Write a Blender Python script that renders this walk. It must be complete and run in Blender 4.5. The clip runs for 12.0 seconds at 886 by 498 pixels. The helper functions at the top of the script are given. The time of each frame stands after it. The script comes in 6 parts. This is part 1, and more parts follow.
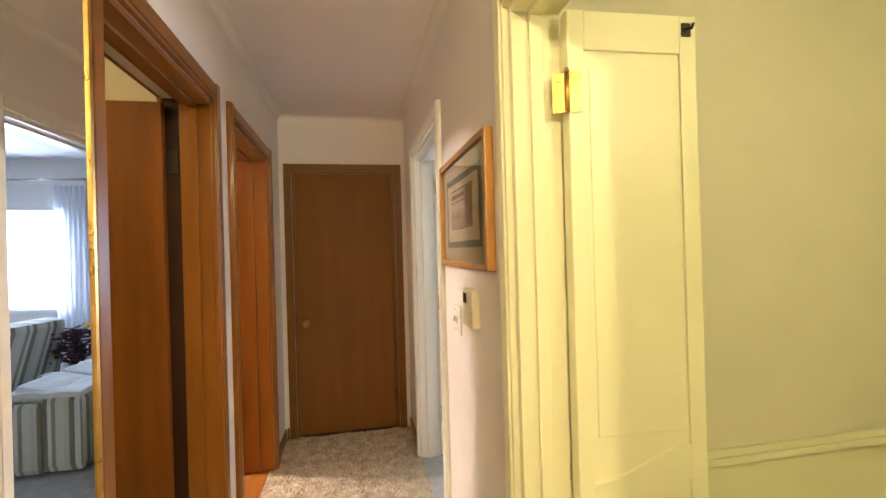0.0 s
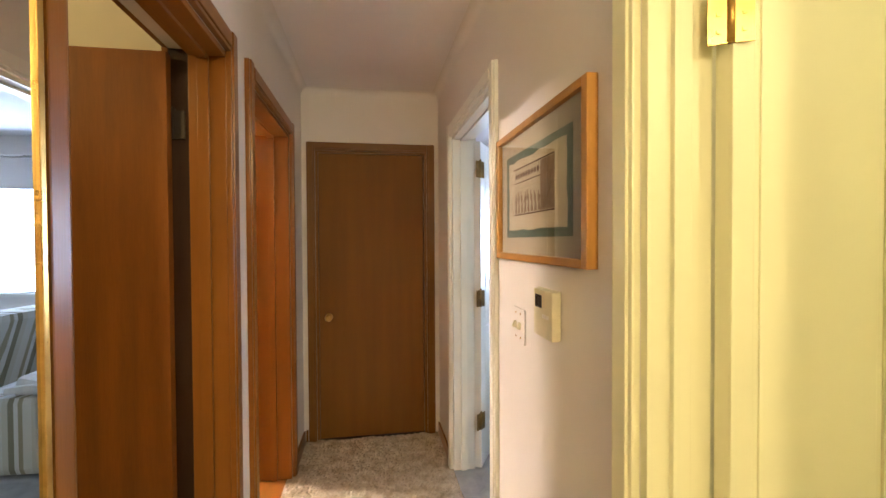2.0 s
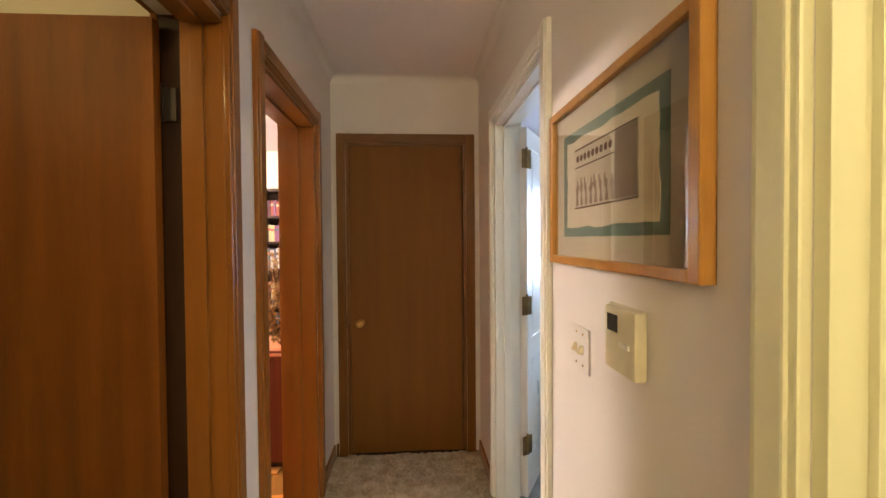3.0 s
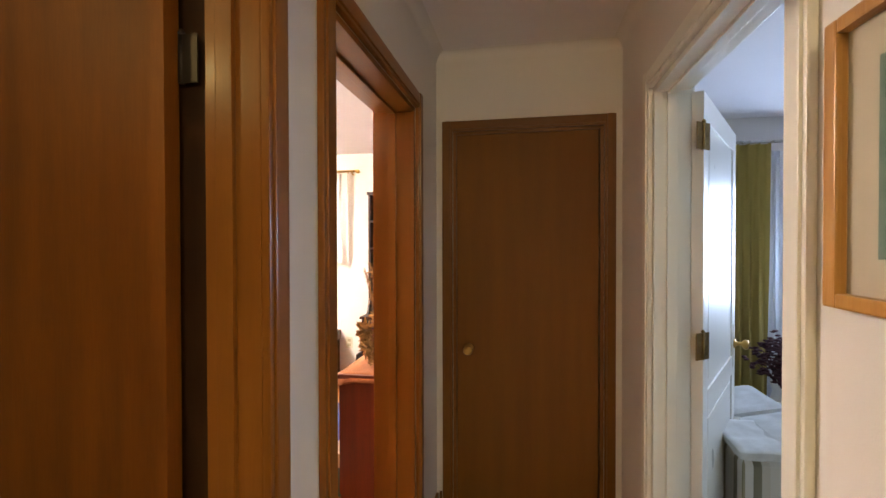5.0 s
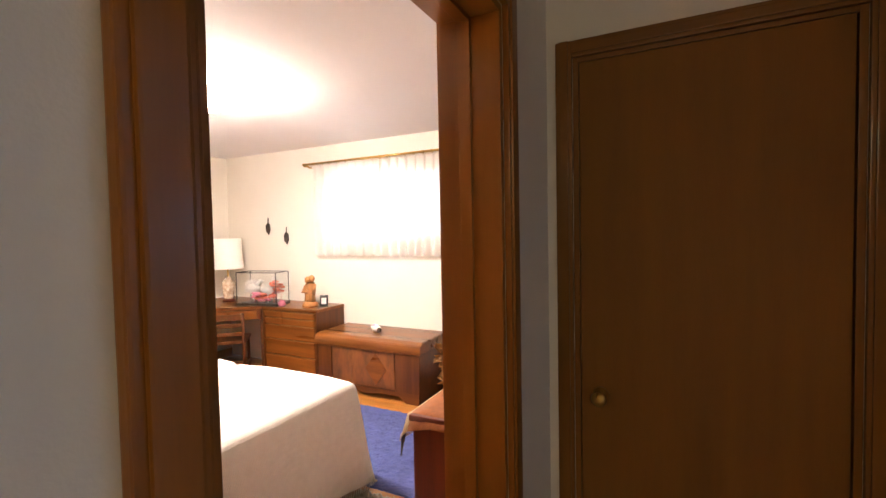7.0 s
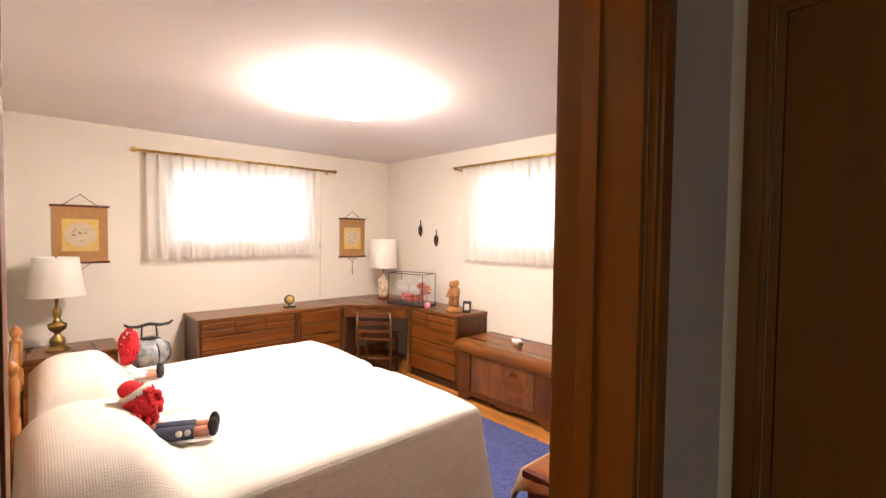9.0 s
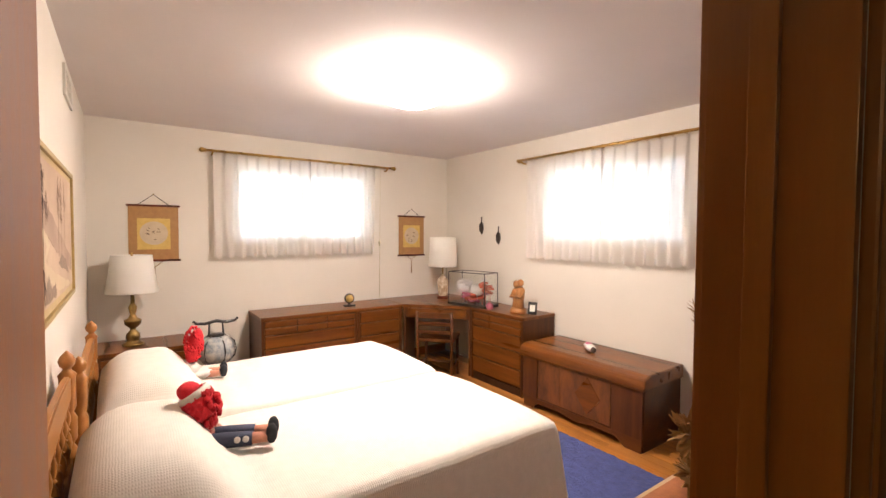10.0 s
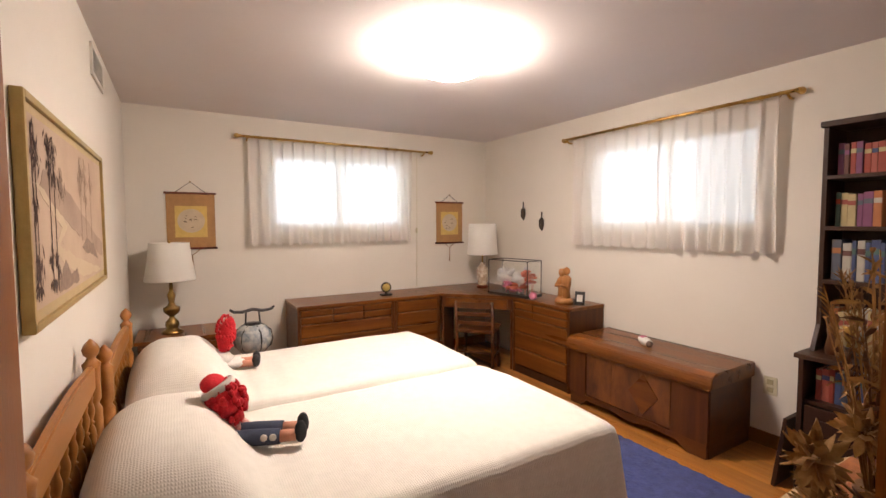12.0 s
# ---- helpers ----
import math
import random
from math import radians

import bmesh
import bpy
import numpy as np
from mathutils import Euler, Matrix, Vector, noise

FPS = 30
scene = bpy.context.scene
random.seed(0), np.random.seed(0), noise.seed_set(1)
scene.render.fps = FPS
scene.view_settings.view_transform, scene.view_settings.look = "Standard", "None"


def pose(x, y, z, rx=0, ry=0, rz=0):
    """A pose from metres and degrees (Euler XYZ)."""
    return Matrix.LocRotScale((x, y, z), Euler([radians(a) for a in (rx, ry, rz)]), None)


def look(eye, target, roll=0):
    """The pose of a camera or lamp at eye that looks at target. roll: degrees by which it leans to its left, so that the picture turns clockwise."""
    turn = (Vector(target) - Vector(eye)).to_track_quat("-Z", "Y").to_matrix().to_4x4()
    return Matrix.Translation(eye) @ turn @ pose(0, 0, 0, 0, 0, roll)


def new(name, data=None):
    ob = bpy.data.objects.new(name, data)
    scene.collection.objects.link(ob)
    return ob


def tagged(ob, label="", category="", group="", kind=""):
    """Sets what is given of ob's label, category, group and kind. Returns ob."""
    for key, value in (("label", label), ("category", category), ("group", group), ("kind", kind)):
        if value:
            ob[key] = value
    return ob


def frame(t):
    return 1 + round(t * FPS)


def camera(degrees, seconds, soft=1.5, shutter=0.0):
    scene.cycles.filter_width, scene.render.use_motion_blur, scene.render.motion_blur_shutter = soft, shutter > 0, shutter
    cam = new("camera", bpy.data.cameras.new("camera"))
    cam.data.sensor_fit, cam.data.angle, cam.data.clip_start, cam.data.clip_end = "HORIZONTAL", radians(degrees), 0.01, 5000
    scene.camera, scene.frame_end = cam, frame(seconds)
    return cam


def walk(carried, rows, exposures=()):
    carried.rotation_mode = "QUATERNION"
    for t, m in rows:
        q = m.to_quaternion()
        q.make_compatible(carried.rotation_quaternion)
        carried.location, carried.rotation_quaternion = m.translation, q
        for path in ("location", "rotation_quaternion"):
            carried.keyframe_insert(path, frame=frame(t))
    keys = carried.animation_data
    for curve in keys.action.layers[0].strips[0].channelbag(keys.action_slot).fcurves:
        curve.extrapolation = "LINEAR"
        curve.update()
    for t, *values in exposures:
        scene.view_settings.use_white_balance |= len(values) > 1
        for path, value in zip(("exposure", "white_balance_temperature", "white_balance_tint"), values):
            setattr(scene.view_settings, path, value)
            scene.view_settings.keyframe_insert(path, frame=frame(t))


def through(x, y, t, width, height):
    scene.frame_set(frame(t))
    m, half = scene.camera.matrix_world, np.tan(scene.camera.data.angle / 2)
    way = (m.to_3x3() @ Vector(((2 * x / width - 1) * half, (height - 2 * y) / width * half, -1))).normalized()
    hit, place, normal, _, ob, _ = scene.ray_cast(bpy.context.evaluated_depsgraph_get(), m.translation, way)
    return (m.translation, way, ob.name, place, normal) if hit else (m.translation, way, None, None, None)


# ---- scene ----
cam = camera(89.3, 12.0)
PATH = [
    (0, (0.091, 0.465, 1.403), (0.478, 2.427, 1.407), -1.6),
    (0.5, (0.078, 0.518, 1.399), (0.44, 2.485, 1.392), -1.3),
    (1, (0.052, 0.605, 1.397), (0.406, 2.573, 1.375), -0.9),
    (1.5, (0.018, 0.714, 1.402), (0.373, 2.682, 1.369), -0.6),
    (2, (0.007, 0.816, 1.4), (0.327, 2.789, 1.364), -0.3),
    (2.5, (0.04, 0.96, 1.398), (0.275, 2.946, 1.357), -0.3),
    (2.7, (0.057, 1.026, 1.4), (0.256, 3.016, 1.357), -0.4),
    (4.5, (0.063, 1.460, 1.428), (-0.194, 3.444, 1.410), 0.1),
    (5, (0.020, 1.648, 1.432), (-0.344, 3.614, 1.410), -0.1),
    (5.5, (0.036, 1.824, 1.426), (-0.467, 3.759, 1.382), -0.3),
    (6, (0.000, 2.040, 1.417), (-0.624, 3.931, 1.375), -1.0),
    (6.5, (-0.062, 2.236, 1.428), (-0.797, 4.096, 1.371), -1.2),
    (6.7, (-0.074, 2.319, 1.432), (-0.872, 4.153, 1.367), -1.2),
    (8.3, (-0.032, 2.7, 1.499), (-1.345, 4.207, 1.43), 0.4),
    (8.5, (-0.038, 2.712, 1.503), (-1.398, 4.176, 1.436), 0.6),
    (9, (-0.108, 2.748, 1.494), (-1.579, 4.102, 1.426), 0.7),
    (9.5, (-0.208, 2.798, 1.466), (-1.766, 4.05, 1.405), 0.6),
    (10, (-0.309, 2.834, 1.466), (-1.935, 3.996, 1.395), 0.3),
    (10.5, (-0.383, 2.859, 1.452), (-2.056, 3.952, 1.375), -0.0),
    (11, (-0.429, 2.884, 1.439), (-2.131, 3.93, 1.352), -0.3),
    (11.5, (-0.461, 2.912, 1.428), (-2.18, 3.931, 1.329), -0.3),
    (12, (-0.492, 2.933, 1.422), (-2.207, 3.956, 1.309), -0.2),
]
walk(cam, [(t, look(eye, target, roll)) for t, eye, target, roll in PATH],
     exposures=[(0, 0.32), (2.5, 0.12), (4.5, -0.35), (5.5, -0.35), (6.6, -0.72), (8.5, -1.2), (9.0, -1.3), (10.0, -1.68), (12.0, -2.12)])

# ---- world and lights ----
world = bpy.data.worlds.new("world")
scene.world = world
world.use_nodes = True
sky = world.node_tree.nodes.new("ShaderNodeTexSky")
sky.sky_type = "NISHITA"
sky.sun_disc = False
sky.sun_elevation, sky.sun_rotation = radians(35), radians(200)
back = world.node_tree.nodes["Background"]
back.inputs["Strength"].default_value = 0.1
world.node_tree.links.new(sky.outputs[0], back.inputs[0])


def lamp(name, kind, energy, color, m, size=0.1, size_y=None):
    data = bpy.data.lights.new(name, kind)
    data.energy, data.color = energy, color
    if kind == "AREA":
        data.shape, data.size, data.size_y = "RECTANGLE", size, size_y or size
    elif kind == "SUN":
        data.angle = size
    else:
        data.shadow_soft_size = size
    ob = new(name, data)
    ob.matrix_world = m
    return ob


HALL_LAMP = 72
lamp("sun", "SUN", 2.0, (1, 0.95, 0.88), look((6, -14, 12), (0, 0, 0)), 0.009)
lamp("hall_bulb", "POINT", HALL_LAMP, (1.0, 0.81, 0.48), pose(0.10, -0.45, 2.27), 0.04)
# unseen fill lamp, added to brighten the washroom's door leaf and wall
lamp("washroom_fill", "POINT", 24, (1.0, 0.90, 0.50), pose(1.35, 0.25, 2.12), 0.05)
lamp("living_room_daylight", "AREA", 115, (0.46, 0.63, 1.0), look((2.95, 5.60, 1.42), (2.6, 3.5, 1.2)), 1.5, 1.0)
lamp("bathroom_bulb", "POINT", 13, (1.0, 0.74, 0.30), pose(-1.4, 1.4, 2.2), 0.06)


# ---- materials ----
def nodes_of(name):
    m = bpy.data.materials.new(name)
    m.use_nodes = True
    return m, m.node_tree.nodes, m.node_tree.links, m.node_tree.nodes["Principled BSDF"]


def surface(name, a, b=None, rough=0.6, scale=6.0, fine=120.0, bump=0.1, metal=0.0, stretch=(1, 1, 1), vary=0.0, coat=0.0):
    """Two tones mixed by broad noise, fine grain as relief, and a slight change from piece to piece."""
    m, n, l, p = nodes_of(name)
    b = b or tuple(c * 0.86 for c in a)
    co = n.new("ShaderNodeTexCoord")
    mp = n.new("ShaderNodeMapping")
    mp.inputs["Scale"].default_value = stretch
    l.new(co.outputs["Object"], mp.inputs[0])
    n1 = n.new("ShaderNodeTexNoise")
    n1.inputs["Scale"].default_value, n1.inputs["Detail"].default_value = scale, 6
    l.new(mp.outputs[0], n1.inputs["Vector"])
    n2 = n.new("ShaderNodeTexNoise")
    n2.inputs["Scale"].default_value, n2.inputs["Detail"].default_value = fine, 3
    l.new(mp.outputs[0], n2.inputs["Vector"])
    ramp = n.new("ShaderNodeValToRGB")
    ramp.color_ramp.elements[0].position, ramp.color_ramp.elements[1].position = 0.32, 0.68
    ramp.color_ramp.elements[0].color, ramp.color_ramp.elements[1].color = (*b, 1), (*a, 1)
    add = n.new("ShaderNodeMath")
    add.operation = "MULTIPLY_ADD"
    add.inputs[1].default_value = 0.25
    l.new(n2.outputs[0], add.inputs[0])
    sub = n.new("ShaderNodeMath")
    sub.operation = "SUBTRACT"
    sub.inputs[1].default_value = 0.125
    l.new(n1.outputs[0], sub.inputs[0])
    l.new(sub.outputs[0], add.inputs[2])
    l.new(add.outputs[0], ramp.inputs[0])
    col = ramp.outputs[0]
    if vary:
        info = n.new("ShaderNodeObjectInfo")
        hsv = n.new("ShaderNodeHueSaturation")
        rng = n.new("ShaderNodeMapRange")
        rng.inputs["To Min"].default_value, rng.inputs["To Max"].default_value = 1 - vary, 1 + vary
        l.new(info.outputs["Random"], rng.inputs[0])
        l.new(rng.outputs[0], hsv.inputs["Value"])
        l.new(col, hsv.inputs["Color"])
        col = hsv.outputs[0]
    l.new(col, p.inputs["Base Color"])
    rr = n.new("ShaderNodeMapRange")
    rr.inputs["To Min"].default_value, rr.inputs["To Max"].default_value = max(rough - 0.1, 0.03), min(rough + 0.1, 1)
    l.new(n1.outputs[0], rr.inputs[0])
    l.new(rr.outputs[0], p.inputs["Roughness"])
    p.inputs["Metallic"].default_value = metal
    p.inputs["Coat Weight"].default_value = coat
    p.inputs["Coat Roughness"].default_value = 0.15
    if bump:
        bp = n.new("ShaderNodeBump")
        bp.inputs["Strength"].default_value, bp.inputs["Distance"].default_value = bump, 0.004
        l.new(n2.outputs[0], bp.inputs["Height"])
        l.new(bp.outputs[0], p.inputs["Normal"])
    return m


def cloth(name, color, through=0.4, rough=0.9, scale=300.0, holes=0.0):
    """Thin cloth that lets part of the light through, and a share straight through its open weave."""
    m, n, l, p = nodes_of(name)
    p.inputs["Base Color"].default_value = (*color, 1)
    p.inputs["Roughness"].default_value = rough
    tr = n.new("ShaderNodeBsdfTranslucent")
    tr.inputs["Color"].default_value = (*color, 1)
    mix = n.new("ShaderNodeMixShader")
    mix.inputs[0].default_value = through
    l.new(p.outputs[0], mix.inputs[1])
    l.new(tr.outputs[0], mix.inputs[2])
    last = mix
    if holes:
        gap, last = n.new("ShaderNodeBsdfTransparent"), n.new("ShaderNodeMixShader")
        last.inputs[0].default_value = holes
        l.new(mix.outputs[0], last.inputs[1])
        l.new(gap.outputs[0], last.inputs[2])
    l.new(last.outputs[0], n["Material Output"].inputs[0])
    co = n.new("ShaderNodeTexCoord")
    nz = n.new("ShaderNodeTexNoise")
    nz.inputs["Scale"].default_value = scale
    l.new(co.outputs["Object"], nz.inputs["Vector"])
    bp = n.new("ShaderNodeBump")
    bp.inputs["Strength"].default_value, bp.inputs["Distance"].default_value = 0.2, 0.002
    l.new(nz.outputs[0], bp.inputs["Height"])
    l.new(bp.outputs[0], p.inputs["Normal"])
    return m


def glow(name, color, strength):
    m, n, l, p = nodes_of(name)
    p.inputs["Base Color"].default_value = (*color, 1)
    p.inputs["Emission Color"].default_value = (*color, 1)
    p.inputs["Emission Strength"].default_value = strength
    return m


def glassy(name, rough=0.0):
    m, n, l, p = nodes_of(name)
    p.inputs["Base Color"].default_value = (0.97, 0.98, 0.98, 1)
    p.inputs["Roughness"].default_value = rough
    p.inputs["Transmission Weight"].default_value = 1.0
    p.inputs["IOR"].default_value = 1.45
    return m


def stripes(name, cols, width, axis):
    """Woven upright stripes."""
    m, n, l, p = nodes_of(name)
    co = n.new("ShaderNodeTexCoord")
    sep = n.new("ShaderNodeSeparateXYZ")
    l.new(co.outputs["Object"], sep.inputs[0])
    add = n.new("ShaderNodeMath")
    l.new(sep.outputs["X"], add.inputs[0])
    l.new(sep.outputs["Y"], add.inputs[1])
    mul = n.new("ShaderNodeMath")
    mul.operation = "MULTIPLY"
    mul.inputs[1].default_value = 1 / width
    l.new((add if axis == "both" else sep).outputs[0 if axis == "both" else axis], mul.inputs[0])
    fr = n.new("ShaderNodeMath")
    fr.operation = "FRACT"
    l.new(mul.outputs[0], fr.inputs[0])
    ramp = n.new("ShaderNodeValToRGB")
    ramp.color_ramp.interpolation = "CONSTANT"
    els = ramp.color_ramp.elements
    while len(els) < len(cols):
        els.new(0.5)
    for i, (pos, c) in enumerate(cols):
        els[i].position = pos
        els[i].color = (*c, 1)
    l.new(fr.outputs[0], ramp.inputs[0])
    l.new(ramp.outputs[0], p.inputs["Base Color"])
    p.inputs["Roughness"].default_value = 0.9
    return m


def wood(name, a, b, rough=0.35, along="z", coat=0.25, vary=0.0, bump=0.12):
    st = {"x": (0.07, 1, 1), "y": (1, 0.07, 1), "z": (1, 1, 0.07)}[along]
    m = surface(name, a, b, rough, 16, 240, bump, 0, st, vary, coat)
    m.node_tree.nodes["Principled BSDF"].inputs["Specular IOR Level"].default_value = 0.28
    return m


plaster = surface("plaster", (0.75, 0.70, 0.65), (0.72, 0.67, 0.62), 0.75, 2.5, 220, 0.12)
plaster_cream = surface("plaster_cream", (0.80, 0.75, 0.66), (0.77, 0.72, 0.63), 0.8, 2.5, 220, 0.12)
ceiling_paint = surface("ceiling_paint", (0.84, 0.79, 0.77), (0.81, 0.76, 0.74), 0.85, 2, 160, 0.15)
white_gloss = surface("white_gloss", (0.80, 0.77, 0.68), (0.77, 0.74, 0.65), 0.32, 5, 90, 0.05)
cream_gloss = surface("cream_gloss", (0.83, 0.81, 0.54), (0.825, 0.805, 0.535), 0.4, 1.2, 90, 0.02)
cream_wall = surface("cream_wall", (0.78, 0.74, 0.56), (0.74, 0.70, 0.53), 0.5, 3, 150, 0.1)
trim_wood = wood("trim_wood", (0.25, 0.092, 0.014), (0.205, 0.073, 0.010), 0.32, coat=0.12, bump=0.06)
trim_wood_y = wood("trim_wood_y", (0.25, 0.092, 0.014), (0.205, 0.073, 0.010), 0.32, "y", 0.12, bump=0.06)
trim_wood_x = wood("trim_wood_x", (0.19, 0.076, 0.010), (0.155, 0.06, 0.007), 0.4, "x", 0.1)
trim_wood_dark = wood("trim_wood_dark", (0.19, 0.076, 0.010), (0.155, 0.06, 0.007), 0.4, coat=0.1)
leaf_wood = wood("leaf_wood", (0.24, 0.078, 0.008), (0.155, 0.047, 0.005), 0.5, "z", 0.0)
end_wood = wood("end_wood", (0.19, 0.077, 0.008), (0.16, 0.062, 0.006), 0.62, "z", 0.0, bump=0.05)
walnut = wood("walnut", (0.105, 0.034, 0.007), (0.055, 0.016, 0.004), 0.36, "x", 0.1)
walnut_z = wood("walnut_z", (0.105, 0.034, 0.007), (0.055, 0.016, 0.004), 0.36, "z", 0.1)
burl = surface("burl", (0.19, 0.066, 0.012), (0.055, 0.017, 0.004), 0.34, 9, 60, 0.03, stretch=(1, 1, 0.35), coat=0.12)
mahogany = wood("mahogany", (0.15, 0.026, 0.009), (0.09, 0.015, 0.006), 0.4, coat=0.1)
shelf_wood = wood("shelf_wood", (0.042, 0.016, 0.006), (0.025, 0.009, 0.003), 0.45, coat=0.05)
maple = wood("maple", (0.40, 0.17, 0.045), (0.29, 0.115, 0.028), 0.38, "x", 0.15)
plank_wood = wood("plank_wood", (0.47, 0.20, 0.045), (0.34, 0.13, 0.027), 0.3, "x", 0.3, 0.18)
carpet_mat = surface("carpet_mat", (0.54, 0.46, 0.34), (0.33, 0.26, 0.17), 1.0, 14, 260, 0.9)
carpet_grey = surface("carpet_grey", (0.42, 0.42, 0.40), (0.34, 0.34, 0.33), 1.0, 14, 260, 0.6)
rug_blue = surface("rug_blue", (0.068, 0.085, 0.24), (0.048, 0.06, 0.18), 1.0, 18, 350, 0.8)
rug_cream = surface("rug_cream", (0.62, 0.56, 0.44), (0.22, 0.19, 0.14), 1.0, 9, 260, 0.9)
brass = surface("brass", (0.62, 0.40, 0.12), (0.48, 0.29, 0.08), 0.3, 20, 100, 0.05, 1.0)
brass_dark = surface("brass_dark", (0.30, 0.20, 0.07), (0.18, 0.11, 0.04), 0.35, 20, 100, 0.05, 1.0)
steel = surface("steel", (0.55, 0.52, 0.46), None, 0.3, 30, 100, 0.03, 1.0)
dark_metal = surface("dark_metal", (0.04, 0.03, 0.025), None, 0.45, 30, 100, 0.05, 0.6)
black_lacquer = surface("black_lacquer", (0.02, 0.016, 0.014), None, 0.3, 20, 90, 0.02)
spread = surface("spread", (0.80, 0.76, 0.68), (0.75, 0.71, 0.63), 0.95, 30, 240, 0.9)
shade_cloth = cloth("shade_cloth", (0.88, 0.85, 0.77), 0.12)
curtain_cloth = cloth("curtain_cloth", (0.87, 0.82, 0.75), 0.27, holes=0.09)
sheer_cloth = cloth("sheer_cloth", (0.86, 0.87, 0.90), 0.6)
drape_gold = cloth("drape_gold", (0.42, 0.31, 0.08), 0.15)
mirror_mat = surface("mirror_mat", (0.74, 0.75, 0.76), (0.73, 0.74, 0.75), 0.0, 2, 2, 0, 1.0)
mirror_mat.node_tree.nodes["Principled BSDF"].inputs["Roughness"].default_value = 0.01
for lk in list(mirror_mat.node_tree.links):
    if lk.to_socket.name == "Roughness":
        mirror_mat.node_tree.links.remove(lk)
glass = glassy("glass")
outside = glow("outside", (0.76, 0.86, 1.0), 55.0)
outside_living = glow("outside_living", (0.84, 0.92, 1.0), 8.0)
dome_glow = glow("dome_glow", (1.0, 0.84, 0.745), 600.0)
plastic_cream = surface("plastic_cream", (0.72, 0.66, 0.46), None, 0.4, 20, 120, 0.05)
plastic_white = surface("plastic_white", (0.78, 0.75, 0.68), None, 0.4, 20, 120, 0.05)
lcd = surface("lcd", (0.05, 0.05, 0.045), None, 0.2, 20, 100, 0)
sofa_cloth = stripes("sofa_cloth", [(0, (0.55, 0.53, 0.46)), (0.3, (0.30, 0.27, 0.17)), (0.45, (0.60, 0.58, 0.52)), (0.6, (0.22, 0.20, 0.13)), (0.8, (0.50, 0.47, 0.38))], 0.16, "both")
sofa_top = surface("sofa_top", (0.66, 0.66, 0.62), (0.52, 0.51, 0.46), 0.9, 12, 200, 0.3)


# ---- building helpers ----
def box(bm, x0, x1, y0, y1, z0, z1, bevel=0.0, mi=0):
    m = Matrix.LocRotScale(((x0 + x1) / 2, (y0 + y1) / 2, (z0 + z1) / 2), None, (abs(x1 - x0), abs(y1 - y0), abs(z1 - z0)))
    vs = bmesh.ops.create_cube(bm, size=1, matrix=m)["verts"]
    fs = {f for v in vs for f in v.link_faces}
    for f in fs:
        f.material_index = mi
    if bevel:
        bmesh.ops.bevel(bm, geom=list({e for v in vs for e in v.link_edges}), offset=bevel, segments=2, affect="EDGES", profile=0.7)
    return bm


def obox(bm, centre, size, rz=0.0, bevel=0.0, rx=0.0, ry=0.0, mi=0):
    m = pose(*centre, rx, ry, rz) @ Matrix.Diagonal((*size, 1))
    vs = bmesh.ops.create_cube(bm, size=1, matrix=m)["verts"]
    for f in {f for v in vs for f in v.link_faces}:
        f.material_index = mi
    if bevel:
        bmesh.ops.bevel(bm, geom=list({e for v in vs for e in v.link_edges}), offset=bevel, segments=2, affect="EDGES", profile=0.7)
    return bm


def lathe(bm, profile, centre=(0, 0, 0), seg=24, m=None, mi=0):
    """Turned shape from (radius, height) pairs about the upright axis, or about that of m."""
    m = m or Matrix.Translation(centre)
    rings = []
    for r, z in profile:
        rings.append([bm.verts.new(m @ Vector((r * math.cos(2 * math.pi * i / seg), r * math.sin(2 * math.pi * i / seg), z))) for i in range(seg)])
    for a, b in zip(rings, rings[1:]):
        for i in range(seg):
            f = bm.faces.new((a[i], a[(i + 1) % seg], b[(i + 1) % seg], b[i]))
            f.smooth, f.material_index = True, mi
    for ring, flip in ((rings[0], True), (rings[-1], False)):
        f = bm.faces.new(ring[::-1] if flip else ring)
        f.material_index = mi
    return bm


def tube(bm, pts, r, seg=8, mi=0):
    """A round bar along points; r may be a list."""
    pts = [Vector(q) for q in pts]
    rs = r if isinstance(r, (list, tuple)) else [r] * len(pts)
    rings = []
    for i, q in enumerate(pts):
        d = (pts[min(i + 1, len(pts) - 1)] - pts[max(i - 1, 0)]).normalized()
        u = d.cross(Vector((0, 0, 1)) if abs(d.z) < 0.9 else Vector((1, 0, 0))).normalized()
        w = d.cross(u)
        rings.append([bm.verts.new(q + (u * math.cos(2 * math.pi * k / seg) + w * math.sin(2 * math.pi * k / seg)) * rs[i]) for k in range(seg)])
    for a, b in zip(rings, rings[1:]):
        for k in range(seg):
            f = bm.faces.new((a[k], a[(k + 1) % seg], b[(k + 1) % seg], b[k]))
            f.smooth, f.material_index = True, mi
    for ring in (rings[0][::-1], rings[-1]):
        bm.faces.new(ring).material_index = mi
    return bm


def blob(bm, centre, size, rough=0.0, seg=16, mi=0, m=None):
    """A rounded lump with an uneven outline."""
    m = (m or Matrix.Identity(4)) @ Matrix.Translation(centre) @ Matrix.Diagonal((*size, 1))
    vs = bmesh.ops.create_uvsphere(bm, u_segments=seg, v_segments=max(seg // 2, 5), radius=1)["verts"]
    for v in vs:
        k = 1 + rough * noise.noise(v.co * 2.3 + Vector(centre) * 9)
        v.co = m @ (v.co * k)
        for f in v.link_faces:
            f.smooth, f.material_index = True, mi
    return bm


